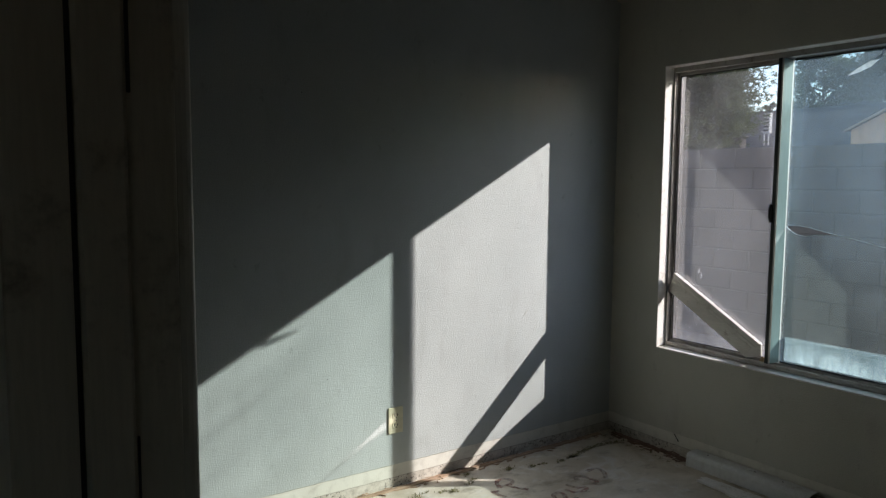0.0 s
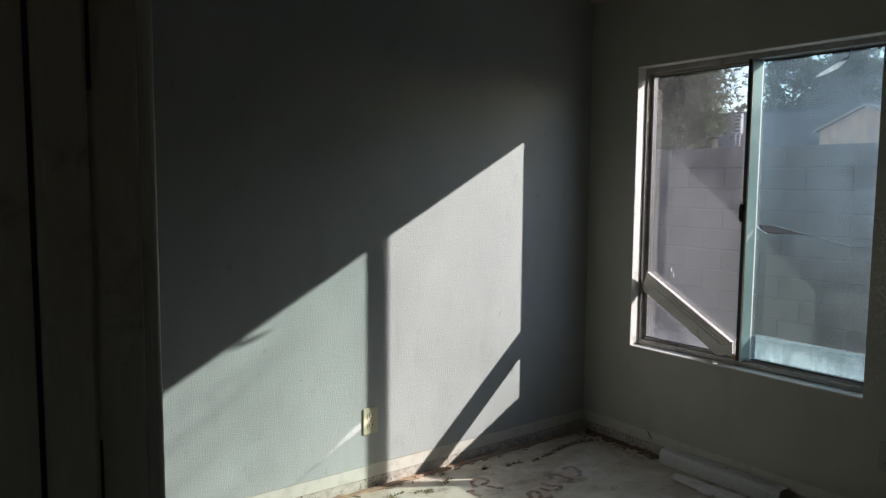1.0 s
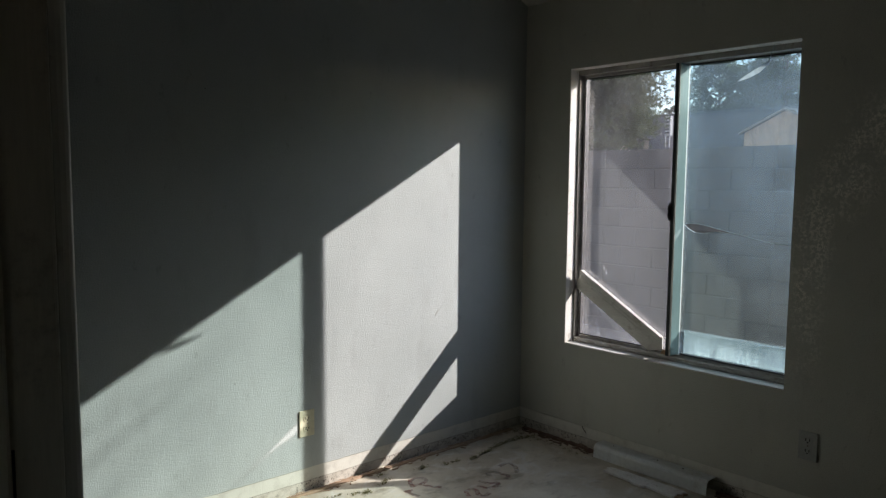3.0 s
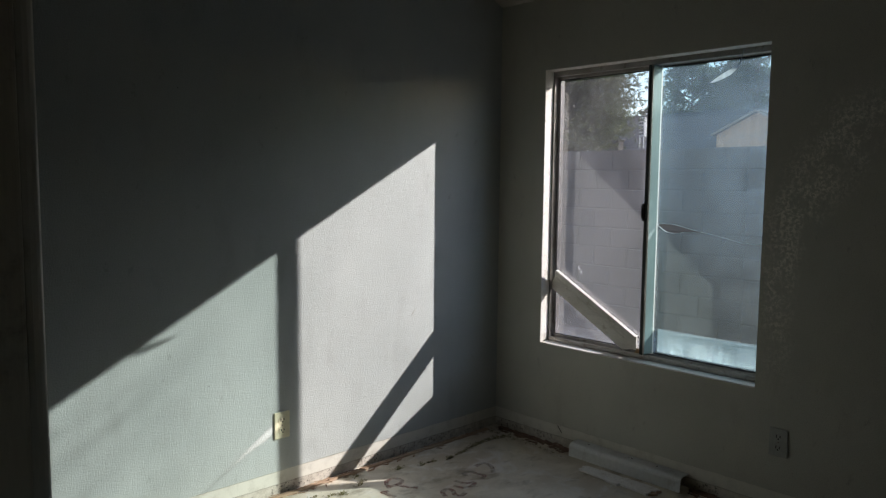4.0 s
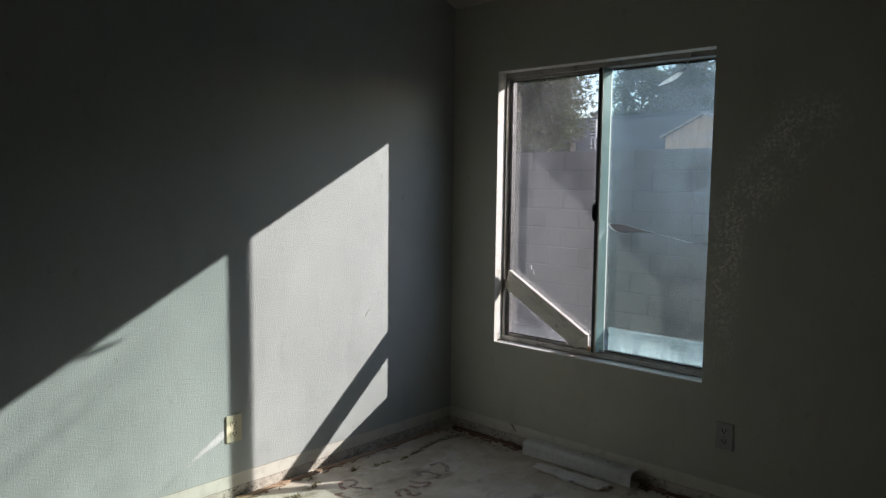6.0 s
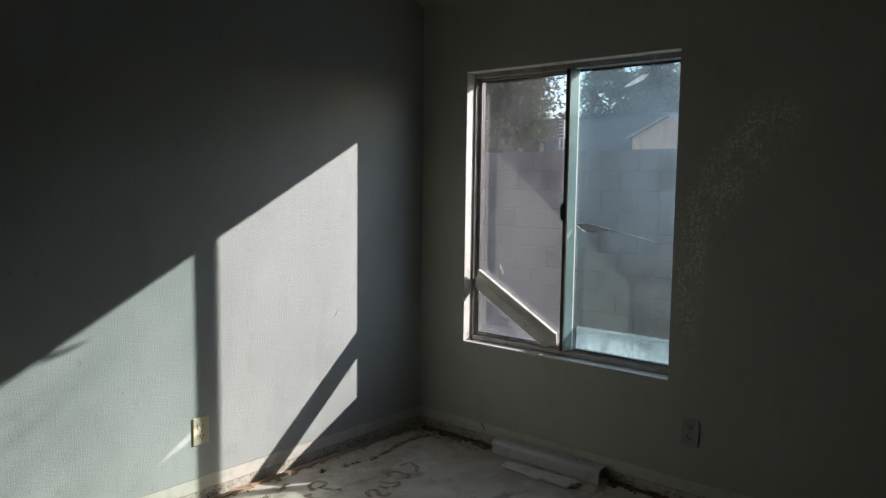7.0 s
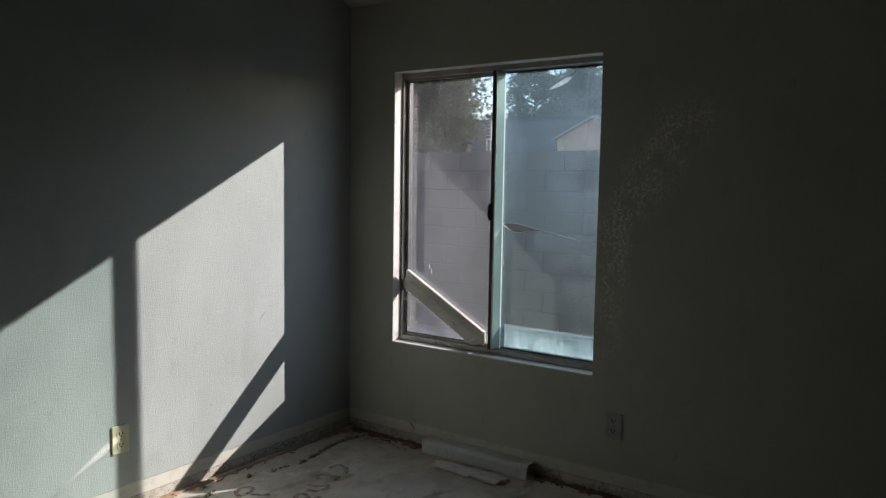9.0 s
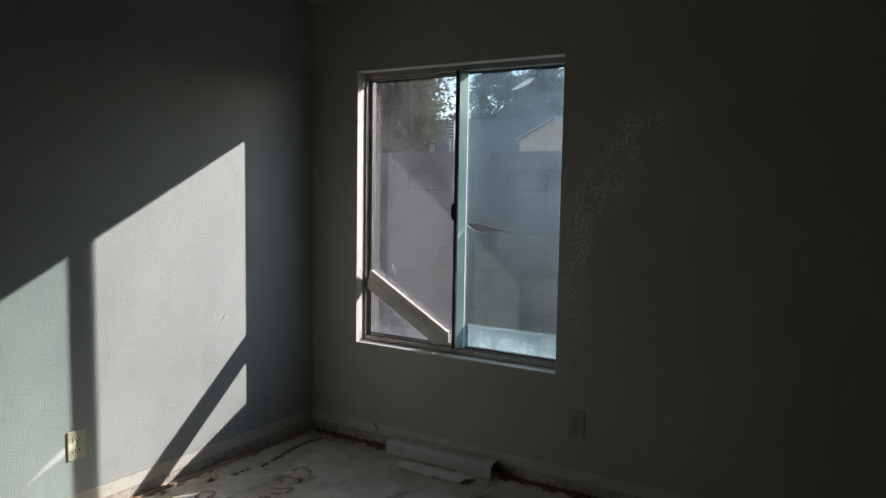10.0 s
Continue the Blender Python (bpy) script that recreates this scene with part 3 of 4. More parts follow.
lay("crack", edge, M_CRACK, window, "bright broken glass edge")

def frosted_sheet():
    n = Nodes("frosted_sheet")
    x, y, z = n.xyz()
    a = n.add("ShaderNodeBsdfTranslucent")
    b = n.add("ShaderNodeBsdfDiffuse")
    c = n.add("ShaderNodeBsdfTransparent")
    runs = n.ramp(n.noise(26.0, 5, 0.7, (1, 1, 0.16)), 0.30, 0.70, 0.34, 1.05)
    fine = n.ramp(n.noise(110.0, 4, 0.7, (1, 1, 0.10)), 0.32, 0.68, 0.55, 1.1)
    fall = n.ramp(n.math("ADD", z, n.math("MULTIPLY", n.noise(14.0, 4), 0.09)), 0.610, 0.750, 1.2, 0.14)
    ribs = n.ramp(n.noise(70.0, 3, 0.6, (0.3, 0.10, 4.0)), 0.35, 0.65, -0.10, 0.14)
    stain = n.math("ADD", n.math("MULTIPLY", n.math("MULTIPLY", runs, fine), fall), ribs)
    tone = n.mix(stain, (0.10, 0.135, 0.145), (0.64, 0.755, 0.79))
    rust = n.math("MULTIPLY", n.ramp(z, 0.578, 0.592, 1.0, 0.0), n.ramp(n.noise(16.0, 4), 0.42, 0.6))
    tone = n.mix(n.math("MULTIPLY", rust, 0.6), tone, (0.50, 0.42, 0.26))
    n.put(a.inputs["Color"], tone)
    n.put(b.inputs["Color"], n.mix(0.5, tone, (0.2, 0.24, 0.25)))
    m1 = n.add("ShaderNodeMixShader")
    m1.inputs[0].default_value = 0.12
    n.put(m1.inputs[1], a.outputs[0])
    n.put(m1.inputs[2], b.outputs[0])
    m2 = n.add("ShaderNodeMixShader")
    m2.inputs[0].default_value = 0.16
    n.put(m2.inputs[1], m1.outputs[0])
    n.put(m2.inputs[2], c.outputs[0])
    n.put(n.out.inputs["Surface"], m2.outputs[0])
    return n.m


# ribbed frosted sheet standing outside the fixed pane
bm = bmesh.new()
ribs = []
for k in range(23):
    z = SZ0 + 0.016 + k * (0.706 - SZ0 - 0.016) / 22
    x = 0.1555 + 0.0009 * noise.noise(Vector((k * 0.9, 0, 0)))
    ribs.append([bm.verts.new((x, IY0 + 0.028, z)), bm.verts.new((x, -0.9645, z))])
for q0, q1 in zip(ribs, ribs[1:]):
    bm.faces.new((q0[0], q0[1], q1[1], q1[0]))
tagged(part("frosted_strip", bm, frosted_sheet()), "ribbed frosted plastic strip behind the foot of the pane", "plastic strip")
lip = part("strip_lip", box((0.1535, IY0 + 0.028, 0.7058), (0.1575, -0.9645, 0.7076), 0.0004), M_TAPE_EDGE)
lip.parent = bpy.data.objects["frosted_strip"]

# brace board jammed in the sliding track
brace = thing("brace_board", "white moulded trim board jammed diagonally across the window", "board", (0.06, -0.6, 0.6))
A, B, C, D, E2, F = (-0.370, 0.961), (-0.885, 0.666), (-0.887, 0.602), (-0.808, 0.580), (-0.336, 0.854), (-0.331, 0.878)
lay("board", prism([A, B, C, D, E2, F], 0, 0.082, 0.0955, 0.0015), M_WHITE, brace)


def along(f0, f1, u, v):
    """A strip on the board between fractions f0, f1 of its width, from u to v along it."""
    def at(f, s):
        a = (A[0] + (B[0] - A[0]) * s, A[1] + (B[1] - A[1]) * s)
        d = (E2[0] + (D[0] - E2[0]) * s, E2[1] + (D[1] - E2[1]) * s)
        return (a[0] + (d[0] - a[0]) * f, a[1] + (d[1] - a[1]) * f)
    return [at(f0, u), at(f0, v), at(f1, v), at(f1, u)]


lay("moulding", prism(along(0.0, 0.16, 0.0, 1.0), 0, 0.069, 0.0825, 0.002, 2), M_WHITE, brace)
lay("moulding", prism(along(0.28, 0.38, 0.005, 0.99), 0, 0.078, 0.0825, 0.0015), M_WHITE, brace)
lay("moulding", prism(along(0.44, 0.96, 0.02, 0.97), 0, 0.079, 0.0825, 0.0015), M_WHITE, brace)
wedge = part("wedge", prism([(-0.93, IZ0 + 0.0265), (-0.885, IZ0 + 0.0265), (-0.9, IZ0 + 0.05), (-0.925, IZ0 + 0.045)], 0, 0.070, 0.082, 0.001), M_RAWWOOD)
tagged(wedge, "small raw wood wedge in the window track", "wedge")

# loose strip hanging from the head of the window
bm = bmesh.new()
strip = [(0.050, -1.400, 2.054), (0.046, -1.380, 1.980), (0.043, -1.342, 1.952), (0.041, -1.292, 1.929), (0.043, -1.248, 1.912)]
rows_ = []
for i, (x, y, z) in enumerate(strip):
    w = (0.001, 0.006, 0.013, 0.010, 0.002)[i]
    rows_.append([bm.verts.new((x + dx, y, z + dz)) for dx, dz in ((0, w), (0.001, w), (0.004, -w), (0.003, -w))])
for r, s in zip(rows_, rows_[1:]):
    for j in range(4):
        bm.faces.new((r[j], r[(j + 1) % 4], s[(j + 1) % 4], s[j]))
bm.faces.new(rows_[0][::-1])
bm.faces.new(rows_[-1])
bmesh.ops.recalc_face_normals(bm, faces=list(bm.faces))
tagged(part("tape_strip", bm, M_TAPE), "torn white tape strip hanging from window head", "tape")

# ---- outlets ----
def outlet(label, material, m):
    """Duplex wall outlet; built facing -y with its centre at the origin."""
    ob = thing("wall_outlet", label, "outlet", group="duplex outlets")
    w, h = 0.040, 0.0625
    part("cover_plate", box((-w, -0.0065, -h), (w, 0.0, h), 0.003, 2), material, ob)
    for s in (1, -1):
        face = part("socket_face", prism([(-0.0165, s * 0.024 - 0.013), (0.0165, s * 0.024 - 0.013), (0.019, s * 0.024), (0.0165, s * 0.024 + 0.013),
                                          (-0.0165, s * 0.024 + 0.013), (-0.019, s * 0.024)], 1, -0.0085, -0.006, 0.001), material, ob)
        for sx, hh in ((-0.0075, 0.0062), (0.0075, 0.0052)):
            part("slot", box((sx - 0.0021, -0.0094, s * 0.024 + 0.003 - hh), (sx + 0.0016, -0.0083, s * 0.024 + 0.003 + hh)), M_SLOT, face)
        pin = bmesh.new()
        bmesh.ops.create_cone(pin, cap_ends=True, segments=10, radius1=0.0035, radius2=0.0035, depth=0.0014,
                              matrix=Matrix.Translation((0, -0.0087, s * 0.024 - 0.008)) @ pose(0, 0, 0, 90))
        part("slot", pin, M_SLOT, face)
    screw = bmesh.new()
    bmesh.ops.create_cone(screw, cap_ends=True, segments=12, radius1=0.0035, radius2=0.0028, depth=0.0015, matrix=Matrix.Translation((0, -0.0070, 0)) @ pose(0, 0, 0, 90))
    part("screw", screw, M_STEEL, ob)
    ob.matrix_basis = m
    return ob


outlet("almond plastic duplex outlet on the sunlit wall", M_PLATE, pose(-1.467, 0.0, 0.325))
outlet("grey-white plastic duplex outlet below the window side", M_PLATE2, pose(0.0, -1.655, 0.333, 0, 0, -90))

# ---- carpet tack strips ----
def tack_strip(x0, x1, off, label, material, m, seed):
    """Thin splintered strip with rows of small nails, along x, wall at y = 0."""
    rng = random.Random(seed)
    ob = thing("tack_strip", label, "tack strip", group="carpet tack strips")
    n = max(2, int((x1 - x0) / 0.03))
    bm = bmesh.new()
    lines = []
    for i in range(n + 1):
        x = x0 + (x1 - x0) * i / n
        a, b, h = -off + rng.uniform(-0.003, 0.002), -off - 0.030 + rng.uniform(-0.004, 0.004), 0.007 + rng.uniform(-0.001, 0.0015)
        if i in (0, n):
            x += rng.uniform(-0.01, 0.01)
        lines.append([bm.verts.new(v) for v in ((x, a, 0.0005), (x, a - 0.004, h), (x + rng.uniform(-.004, .004), b + 0.003, h * 0.95), (x, b, 0.0005))])
    for r, s in zip(lines, lines[1:]):
        for j in range(4):
            bm.faces.new((r[j], r[(j + 1) % 4], s[(j + 1) % 4], s[j]))
    bm.faces.new(lines[0][::-1])
    bm.faces.new(lines[-1])
    bmesh.ops.recalc_face_normals(bm, faces=list(bm.faces))
    part("strip", bm, material, ob)
    nails = bmesh.new()
    for i in range(int((x1 - x0) / 0.035)):
        bmesh.ops.create_cone(nails, cap_ends=True, segments=5, radius1=0.0012, radius2=0.0002, depth=0.007,
                              matrix=pose(x0 + 0.02 + i * 0.035 + rng.uniform(-.006, .006), -off - rng.choice((0.010, 0.021)), 0.0105, 15))
    tagged(part("nails", nails, M_STEEL, ob), kind="stuff")
    splinters = bmesh.new()
    for i in range(int((x1 - x0) * 34)):
        x, ln = rng.uniform(x0, x1), rng.uniform(0.02, 0.07)
        y, h = -off - rng.uniform(-0.004, 0.036), rng.uniform(0.002, 0.005)
        own = pose(x, y, 0.006 + rng.uniform(-0.004, 0.004), rng.uniform(-8, 8), rng.uniform(-6, 6), rng.uniform(-9, 9))
        bmesh.ops.create_cube(splinters, size=1.0, matrix=own @ Matrix.Diagonal((ln, rng.uniform(0.002, 0.006), h, 1)))
    tagged(part("splinter_litter", splinters, material, ob), kind="stuff")
    ob.matrix_basis = m
    return ob


for i, (a, b) in enumerate(((-3.0, -1.93), (-1.92, -1.05), (-1.04, -0.12))):
    tack_strip(a, b, 0.014, "splintered pale wood tack strip along the wall foot", M_TACK, pose(0, 0, 0), 3 + i)
for i, (a, b) in enumerate(((-0.62, -0.06), (-1.75, -1.28), (-3.0, -1.76))):
    tack_strip(-b, -a, 0.014, "wood tack strip along the wall foot, coloured dark as in shade", M_TACK2, pose(0, 0, 0, 0, 0, -90), 11 + i)

# ---- bent white cover lying along the wall ----
cover = thing("trim_cover", "white bent vinyl cover lying open-ended against the wall", "trim cover", (-0.05, -0.93, 0))
outer = [(-0.010, 0.0705), (-0.070, 0.0715), (-0.082, 0.0685), (-0.090, 0.061), (-0.0935, 0.050), (-0.0965, 0.001)]
inner = [(-0.0935, 0.001), (-0.0905, 0.049), (-0.0875, 0.059), (-0.080, 0.0655), (-0.069, 0.0685), (-0.010, 0.0675)]
bm = prism([(x, z) for x, z in outer + inner], 1, -1.252, -0.612)
lay("shell", bm, M_VINYL, cover)
for y in (-0.70, -0.96, -1.10):
    hole = bmesh.new()
    bmesh.ops.create_cone(hole, cap_ends=True, segments=10, radius1=0.0045, radius2=0.004, depth=0.001, matrix=Matrix.Translation((-0.04, y, 0.0715)))
    lay("screw_hole", hole, M_SLOT, cover)

# ---- broken strip of trim on the floor ----
plank = thing("broken_trim", "broken flat white painted trim piece on the floor", "trim piece", (-0.19, -0.97, 0))
out_ = [(-0.228, -0.772), (-0.238, -0.94), (-0.249, -0.945), (-0.251, -1.01), (-0.236, -1.018), (-0.245, -1.168), (-0.215, -1.172), (-0.198, -1.160),
        (-0.190, -1.184), (-0.172, -1.176), (-0.160, -1.19), (-0.150, -1.168), (-0.153, -1.0), (-0.160, -0.995), (-0.158, -0.86), (-0.165, -0.855), (-0.167, -0.785), (-0.190, -0.765), (-0.205, -0.79)]
lay("board", prism(out_, 2, 0.003, 0.016, 0.0015), M_PLANK, plank)
lay("torn_edge", prism([(-0.236, -1.166), (-0.153, -1.168), (-0.158, -1.196), (-0.184, -1.184), (-0.2, -1.2), (-0.222, -1.18)], 2, 0.001, 0.011, 0.001), M_TACK, plank, "torn raw wood edge")
lay("groove_ridge", prism([(-0.196, -0.80), (-0.200, -1.15), (-0.192, -1.15), (-0.188, -0.80)], 2, 0.0158, 0.0178, 0.0006), M_PLANK, plank)

# ---- gouge in the cream band ----
gouge = part("gouge", prism([(-0.462, 0.106), (-0.465, 0.108), (-0.494, 0.072), (-0.491, 0.071)], 0, -0.003, 0.002), M_SLOT)
tagged(gouge, "dark slanting splinter stuck in the cream band", "splinter")
STICKS = ((-0.735, -0.012, 0.025, 0.006), (-0.80, -0.010, 0.018, 0.004))
for x, y, h, w in STICKS:
    tagged(part("splinter", prism([(x - w, 0.006), (x + w, 0.006), (x + w * 0.3, 0.006 + h), (x - w * 0.6, 0.006 + h * 0.8)], 1, y - 0.003, y + 0.003), M_PLASTER),
           "small loose plaster sliver standing at the wall foot", "splinter")

def nail_hole(x, z):
    bm = bmesh.new()
    bmesh.ops.create_cone(bm, cap_ends=True, segments=9, radius1=0.0022, radius2=0.0016, depth=0.0016, matrix=Matrix.Translation((x, -0.0006, z)) @ pose(0, 0, 0, 90))
    return tagged(part("nail_hole", bm, M_SLOT), "small dark nail hole in the painted wall", "nail hole", group="nail holes")


for x, z in ((-1.924, 1.81), (-1.817, 0.572)):
    nail_hole(x, z)
scratch = part("scratch", prism([(-0.678, 0.743), (-0.672, 0.741), (-0.660, 0.759), (-0.645, 0.770), (-0.648, 0.773), (-0.666, 0.762)], 1, -0.0012, 0.001), M_PLATE2)
tagged(scratch, "short dark curved scratch in the wall paint", "scratch")

# ---- red marks on the slab ----
def mark(strokes, label):
    """Hand-drawn strokes, each a soft flat ribbon on the floor."""
    ob = thing("floor_mark", label, "marking", (strokes[0][0][0], strokes[0][0][1], 0), group="red floor marks")
    for pts in strokes:
        fine = []
        ext = [pts[0]] + list(pts) + [pts[-1]]
        for i in range(1, len(ext) - 2):
            p0, p1, p2, p3 = (Vector((*ext[i + k], 0)) for k in (-1, 0, 1, 2))
            for s in range(7):
                u = s / 7
                fine.append(0.5 * (2 * p1 + (p2 - p0) * u + (2 * p0 - 5 * p1 + 4 * p2 - p3) * u * u + (3 * p1 - p0 - 3 * p2 + p3) * u ** 3))
        fine.append(Vector((*pts[-1], 0)))
        bm = bmesh.new()
        rows = []
        for i, p in enumerate(fine):
            way = (fine[min(i + 1, len(fine) - 1)] - fine[max(i - 1, 0)]).normalized()
            side = Vector((-way.y, way.x, 0)) * (0.0115 + 0.003 * noise.noise(p * 40))
            rows.append((bm.verts.new(p + side + Vector((0, 0, 0.0012))), bm.verts.new(p - side + Vector((0, 0, 0.0012)))))
        for r, s in zip(rows, rows[1:]):
            bm.faces.new((r[0], r[1], s[1], s[0]))
        lay("stroke", bm, M_SPRAY, ob)
    return ob


mark([[(-1.068, -0.293), (-1.033, -0.229), (-0.98, -0.22), (-0.965, -0.267), (-1.012, -0.289), (-1.054, -0.28)], [(-1.017, -0.277), (-1.002, -0.331), (-0.963, -0.379)]],
     "faded red hand-sprayed loop on the concrete floor")
mark([[(-1.131, -0.307), (-1.089, -0.318)], [(-1.117, -0.302), (-1.118, -0.35), (-1.109, -0.388)]], "faded red hand-sprayed strokes on the concrete floor")
mark([[(-0.934, -0.539), (-0.91, -0.495), (-0.872, -0.486), (-0.865, -0.516), (-0.887, -0.554), (-0.875, -0.579), (-0.835, -0.572)]], "faded red hand-sprayed curl on the concrete floor")
mark([[(-0.775, -0.439), (-0.764, -0.49), (-0.722, -0.517), (-0.756, -0.539), (-0.805, -0.524), (-0.821, -0.478)]], "faded red hand-sprayed hook on the concrete floor")
mark([[(-0.695, -0.434), (-0.677, -0.404), (-0.643, -0.413), (-0.631, -0.459), (-0.624, -0.492), (-0.663, -0.513)]], "faded red hand-sprayed bend on the concrete floor")
mark([[(-0.571, -0.379), (-0.51, -0.38), (-0.508, -0.429), (-0.561, -0.498)]], "worn thin red hand-sprayed arc on the concrete floor")

# ---- crumbs ----
def crumbs(name, label, spots, per, spread, size, material, seed):
    rng = random.Random(seed)
    bm = bmesh.new()
    for x, y in spots:
        for _ in range(per):
            s = size * rng.uniform(0.35, 1.3)
            m = pose(x + rng.gauss(0, spread), min(y + rng.gauss(0, spread * 0.5), -0.012), s * 0.3, rng.uniform(0, 360), rng.uniform(0, 360), rng.uniform(0, 360))
            bmesh.ops.create_icosphere(bm, subdivisions=1, radius=s, matrix=m @ Matrix.Diagonal((1, rng.uniform(0.4, 0.9), rng.uniform(0.3, 0.7), 1)))
    for v in bm.verts:
        v.co += Vector((rng.uniform(-1, 1), rng.uniform(-1, 1), rng.uniform(-0.6, 0.6))) * size * 0.25
        v.co.z = max(v.co.z, 0.0008)
    return tagged(part(name, bm, material), label, "debris", kind="stuff")


TRAIL = [(-0.87, -0.136), (-0.88, -0.142), (-0.758, -0.179), (-0.692, -0.193), (-0.60, -0.212), (-0.58, -0.215), (-0.508, -0.201), (-0.453, -0.193), (-0.387, -0.171), (-0.31, -0.16),
         (-0.27, -0.154), (-0.187, -0.163), (-0.136, -0.18), (-1.153, -0.174), (-1.098, -0.079), (-1.11, -0.149), (-1.257, -0.204), (-1.28, -0.19), (-1.319, -0.178), (-1.377, -0.139), (-1.45, -0.16), (-1.6, -0.17)]
crumbs("moss_crumbs", "dark mossy green crumbs of carpet backing on the floor", TRAIL, 9, 0.014, 0.0055, M_CRUMB, 5)
crumbs("moss_crumbs", "thin trail of dark crumbs on the floor", [(-0.40 + 0.012 * i, -0.185 + 0.0025 * i) for i in range(26)], 3, 0.008, 0.003, M_CRUMB, 6)
crumbs("moss_crumbs", "dark crumbs along the window wall foot", [(-0.09 - 0.02 * (i % 3), -0.10 - 0.028 * i) for i in range(19)], 4, 0.016, 0.003, M_TACK2, 7)
crumbs("plaster_crumbs", "pale plaster crumbs along the wall foot", [(-0.2 - 0.085 * i, -0.035) for i in range(24)], 2, 0.03, 0.0035, M_PLASTER, 8)
crumbs("plaster_crumbs", "pale plaster crumbs on the floor by the cover", [(-0.06, -1.33), (-0.12, -1.36), (-0.05, -1.30), (-0.1, -1.5), (-0.07, -1.62)], 3, 0.02, 0.006, M_PLASTER, 9)

def litter(label, count, lo, hi, length, material, seed):
    """Loose wood slivers lying flat on the floor."""
    rng = random.Random(seed)
    bm = bmesh.new()
    for _ in range(count):
        x, y = rng.uniform(lo[0], hi[0]), rng.uniform(lo[1], hi[1])
        h = rng.uniform(0.002, 0.006)
        m = pose(x, y, h * 0.5 + 0.0005, rng.uniform(-4, 4), rng.uniform(-4, 4), rng.gauss(90 if hi[1] - lo[1] > hi[0] - lo[0] else 0, 28))
        bmesh.ops.create_cube(bm, size=1.0, matrix=m @ Matrix.Diagonal((length * rng.uniform(0.3, 1.2), rng.uniform(0.002, 0.008), h, 1)))
    return tagged(part("wood_litter", bm, material), label, "debris", kind="stuff")


def backing_tufts(spots, seed):
    """Ragged clumps of short fibres with a few strands trailing off."""
    rng = random.Random(seed)
    vs, fs = [], []
    for x, y, size in spots:
        for _ in range(int(1500 * size)):
            d = Vector((rng.gauss(0, 1), rng.gauss(0, 0.55), 0)) * size * 0.5
            p = Vector((x + d.x, y + d.y, 0.001 + max(0.0, size * 0.35 - d.length * 0.3) * rng.random()))
            way = Vector((rng.uniform(-1, 1), rng.uniform(-1, 1), rng.uniform(0, 0.5))).normalized()
            side = way.cross(Vector((0, 0, 1))).normalized() * rng.uniform(0.0007, 0.0016)
            ln = rng.uniform(0.006, 0.018)
            k = len(vs)
            vs += [p - side, p + side, p + way * ln + side * 0.5, p + way * ln - side * 0.5]
            fs.append((k, k + 1, k + 2, k + 3))
    me = bpy.data.meshes.new("carpet_tufts")
    me.from_pydata([tuple(v) for v in vs], [], fs)
    me.materials.append(M_CRUMB)
    return tagged(new("carpet_tufts", me), "ragged olive tufts of old carpet backing on the floor", "debris", kind="stuff")


trng = random.Random(19)
backing_tufts([(x + trng.gauss(0, 0.012), y + trng.gauss(0, 0.006), trng.uniform(0.012, 0.034)) for x, y in TRAIL]
              + [(-0.52 + 0.018 * i, -0.205 + 0.0052 * i - 0.0002 * i * i, trng.uniform(0.006, 0.014)) for i in range(25)]
              + [(-0.10 - 0.03 * trng.random(), -0.08 - 0.045 * i, trng.uniform(0.008, 0.02)) for i in range(11)], 23)
litter("wood slivers at the window wall foot, coloured dark as in shade", 70, (-0.085, -0.62), (-0.015, -0.06), 0.045, M_TACK2, 41)
litter("wood slivers past the bent cover, coloured dark as in shade", 60, (-0.075, -2.0), (-0.012, -1.27), 0.04, M_TACK2, 42)
litter("pale wood slivers along the sunlit wall foot", 60, (-1.9, -0.075), (-0.15, -0.02), 0.04, M_TACK, 43)
crumbs("moss_crumbs", "fine dark grit scattered on the floor", [(-1.7 + 0.11 * (i % 15), -0.25 - 0.16 * (i // 15)) for i in range(75)], 2, 0.07, 0.0016, M_CRUMB, 12)
crumbs("moss_crumbs", "second thin trail of dark crumbs on the floor", [(-0.50 + 0.014 * i, -0.205 + 0.0045 * i - 0.00016 * i * i) for i in range(28)], 4, 0.007, 0.0032, M_CRUMB, 13)
crumbs("moss_crumbs", "dark dirt clumps at the wall corner", [(-0.10, -0.05), (-0.06, -0.09), (-0.16, -0.04), (-0.05, -0.16), (-0.08, -0.26), (-0.07, -0.37), (-0.09, -0.48), (-0.06, -0.56)], 14, 0.02, 0.004, M_TACK2, 14)

# ---- outside: ground, yard wall ----
bm = bmesh.new()
bmesh.ops.create_grid(bm, x_segments=60, y_segments=60, size=400.0, matrix=Matrix.Translation((100, 0, -0.14)))
structure("ground", bm, M_DIRT, "bare dry dirt ground of the yard", "ground")

FENCE_X, COURSE, LENGTH, GROUND = 3.4, 0.2032, 0.4064, -0.14
N_COURSE = 9
fence = thing("block_wall", "grey concrete block yard wall in the shade", "wall", (FENCE_X + 0.1, 0, GROUND), kind="structure")
zc0 = 1.80 - N_COURSE * COURSE
lay("mortar_core", box((FENCE_X + 0.006, -14, GROUND), (FENCE_X + 0.19, 16, 1.794)), M_MORTAR, fence)
bm = box((FENCE_X, -LENGTH / 2 + 0.005, 0.0), (FENCE_X + 0.196, LENGTH / 2 - 0.005, COURSE - 0.010), 0.004)
for v in bm.verts:
    v.co.x -= FENCE_X
block_mesh = mesh_of("block", bm, M_BLOCK)
rest = []
rng = random.Random(21)
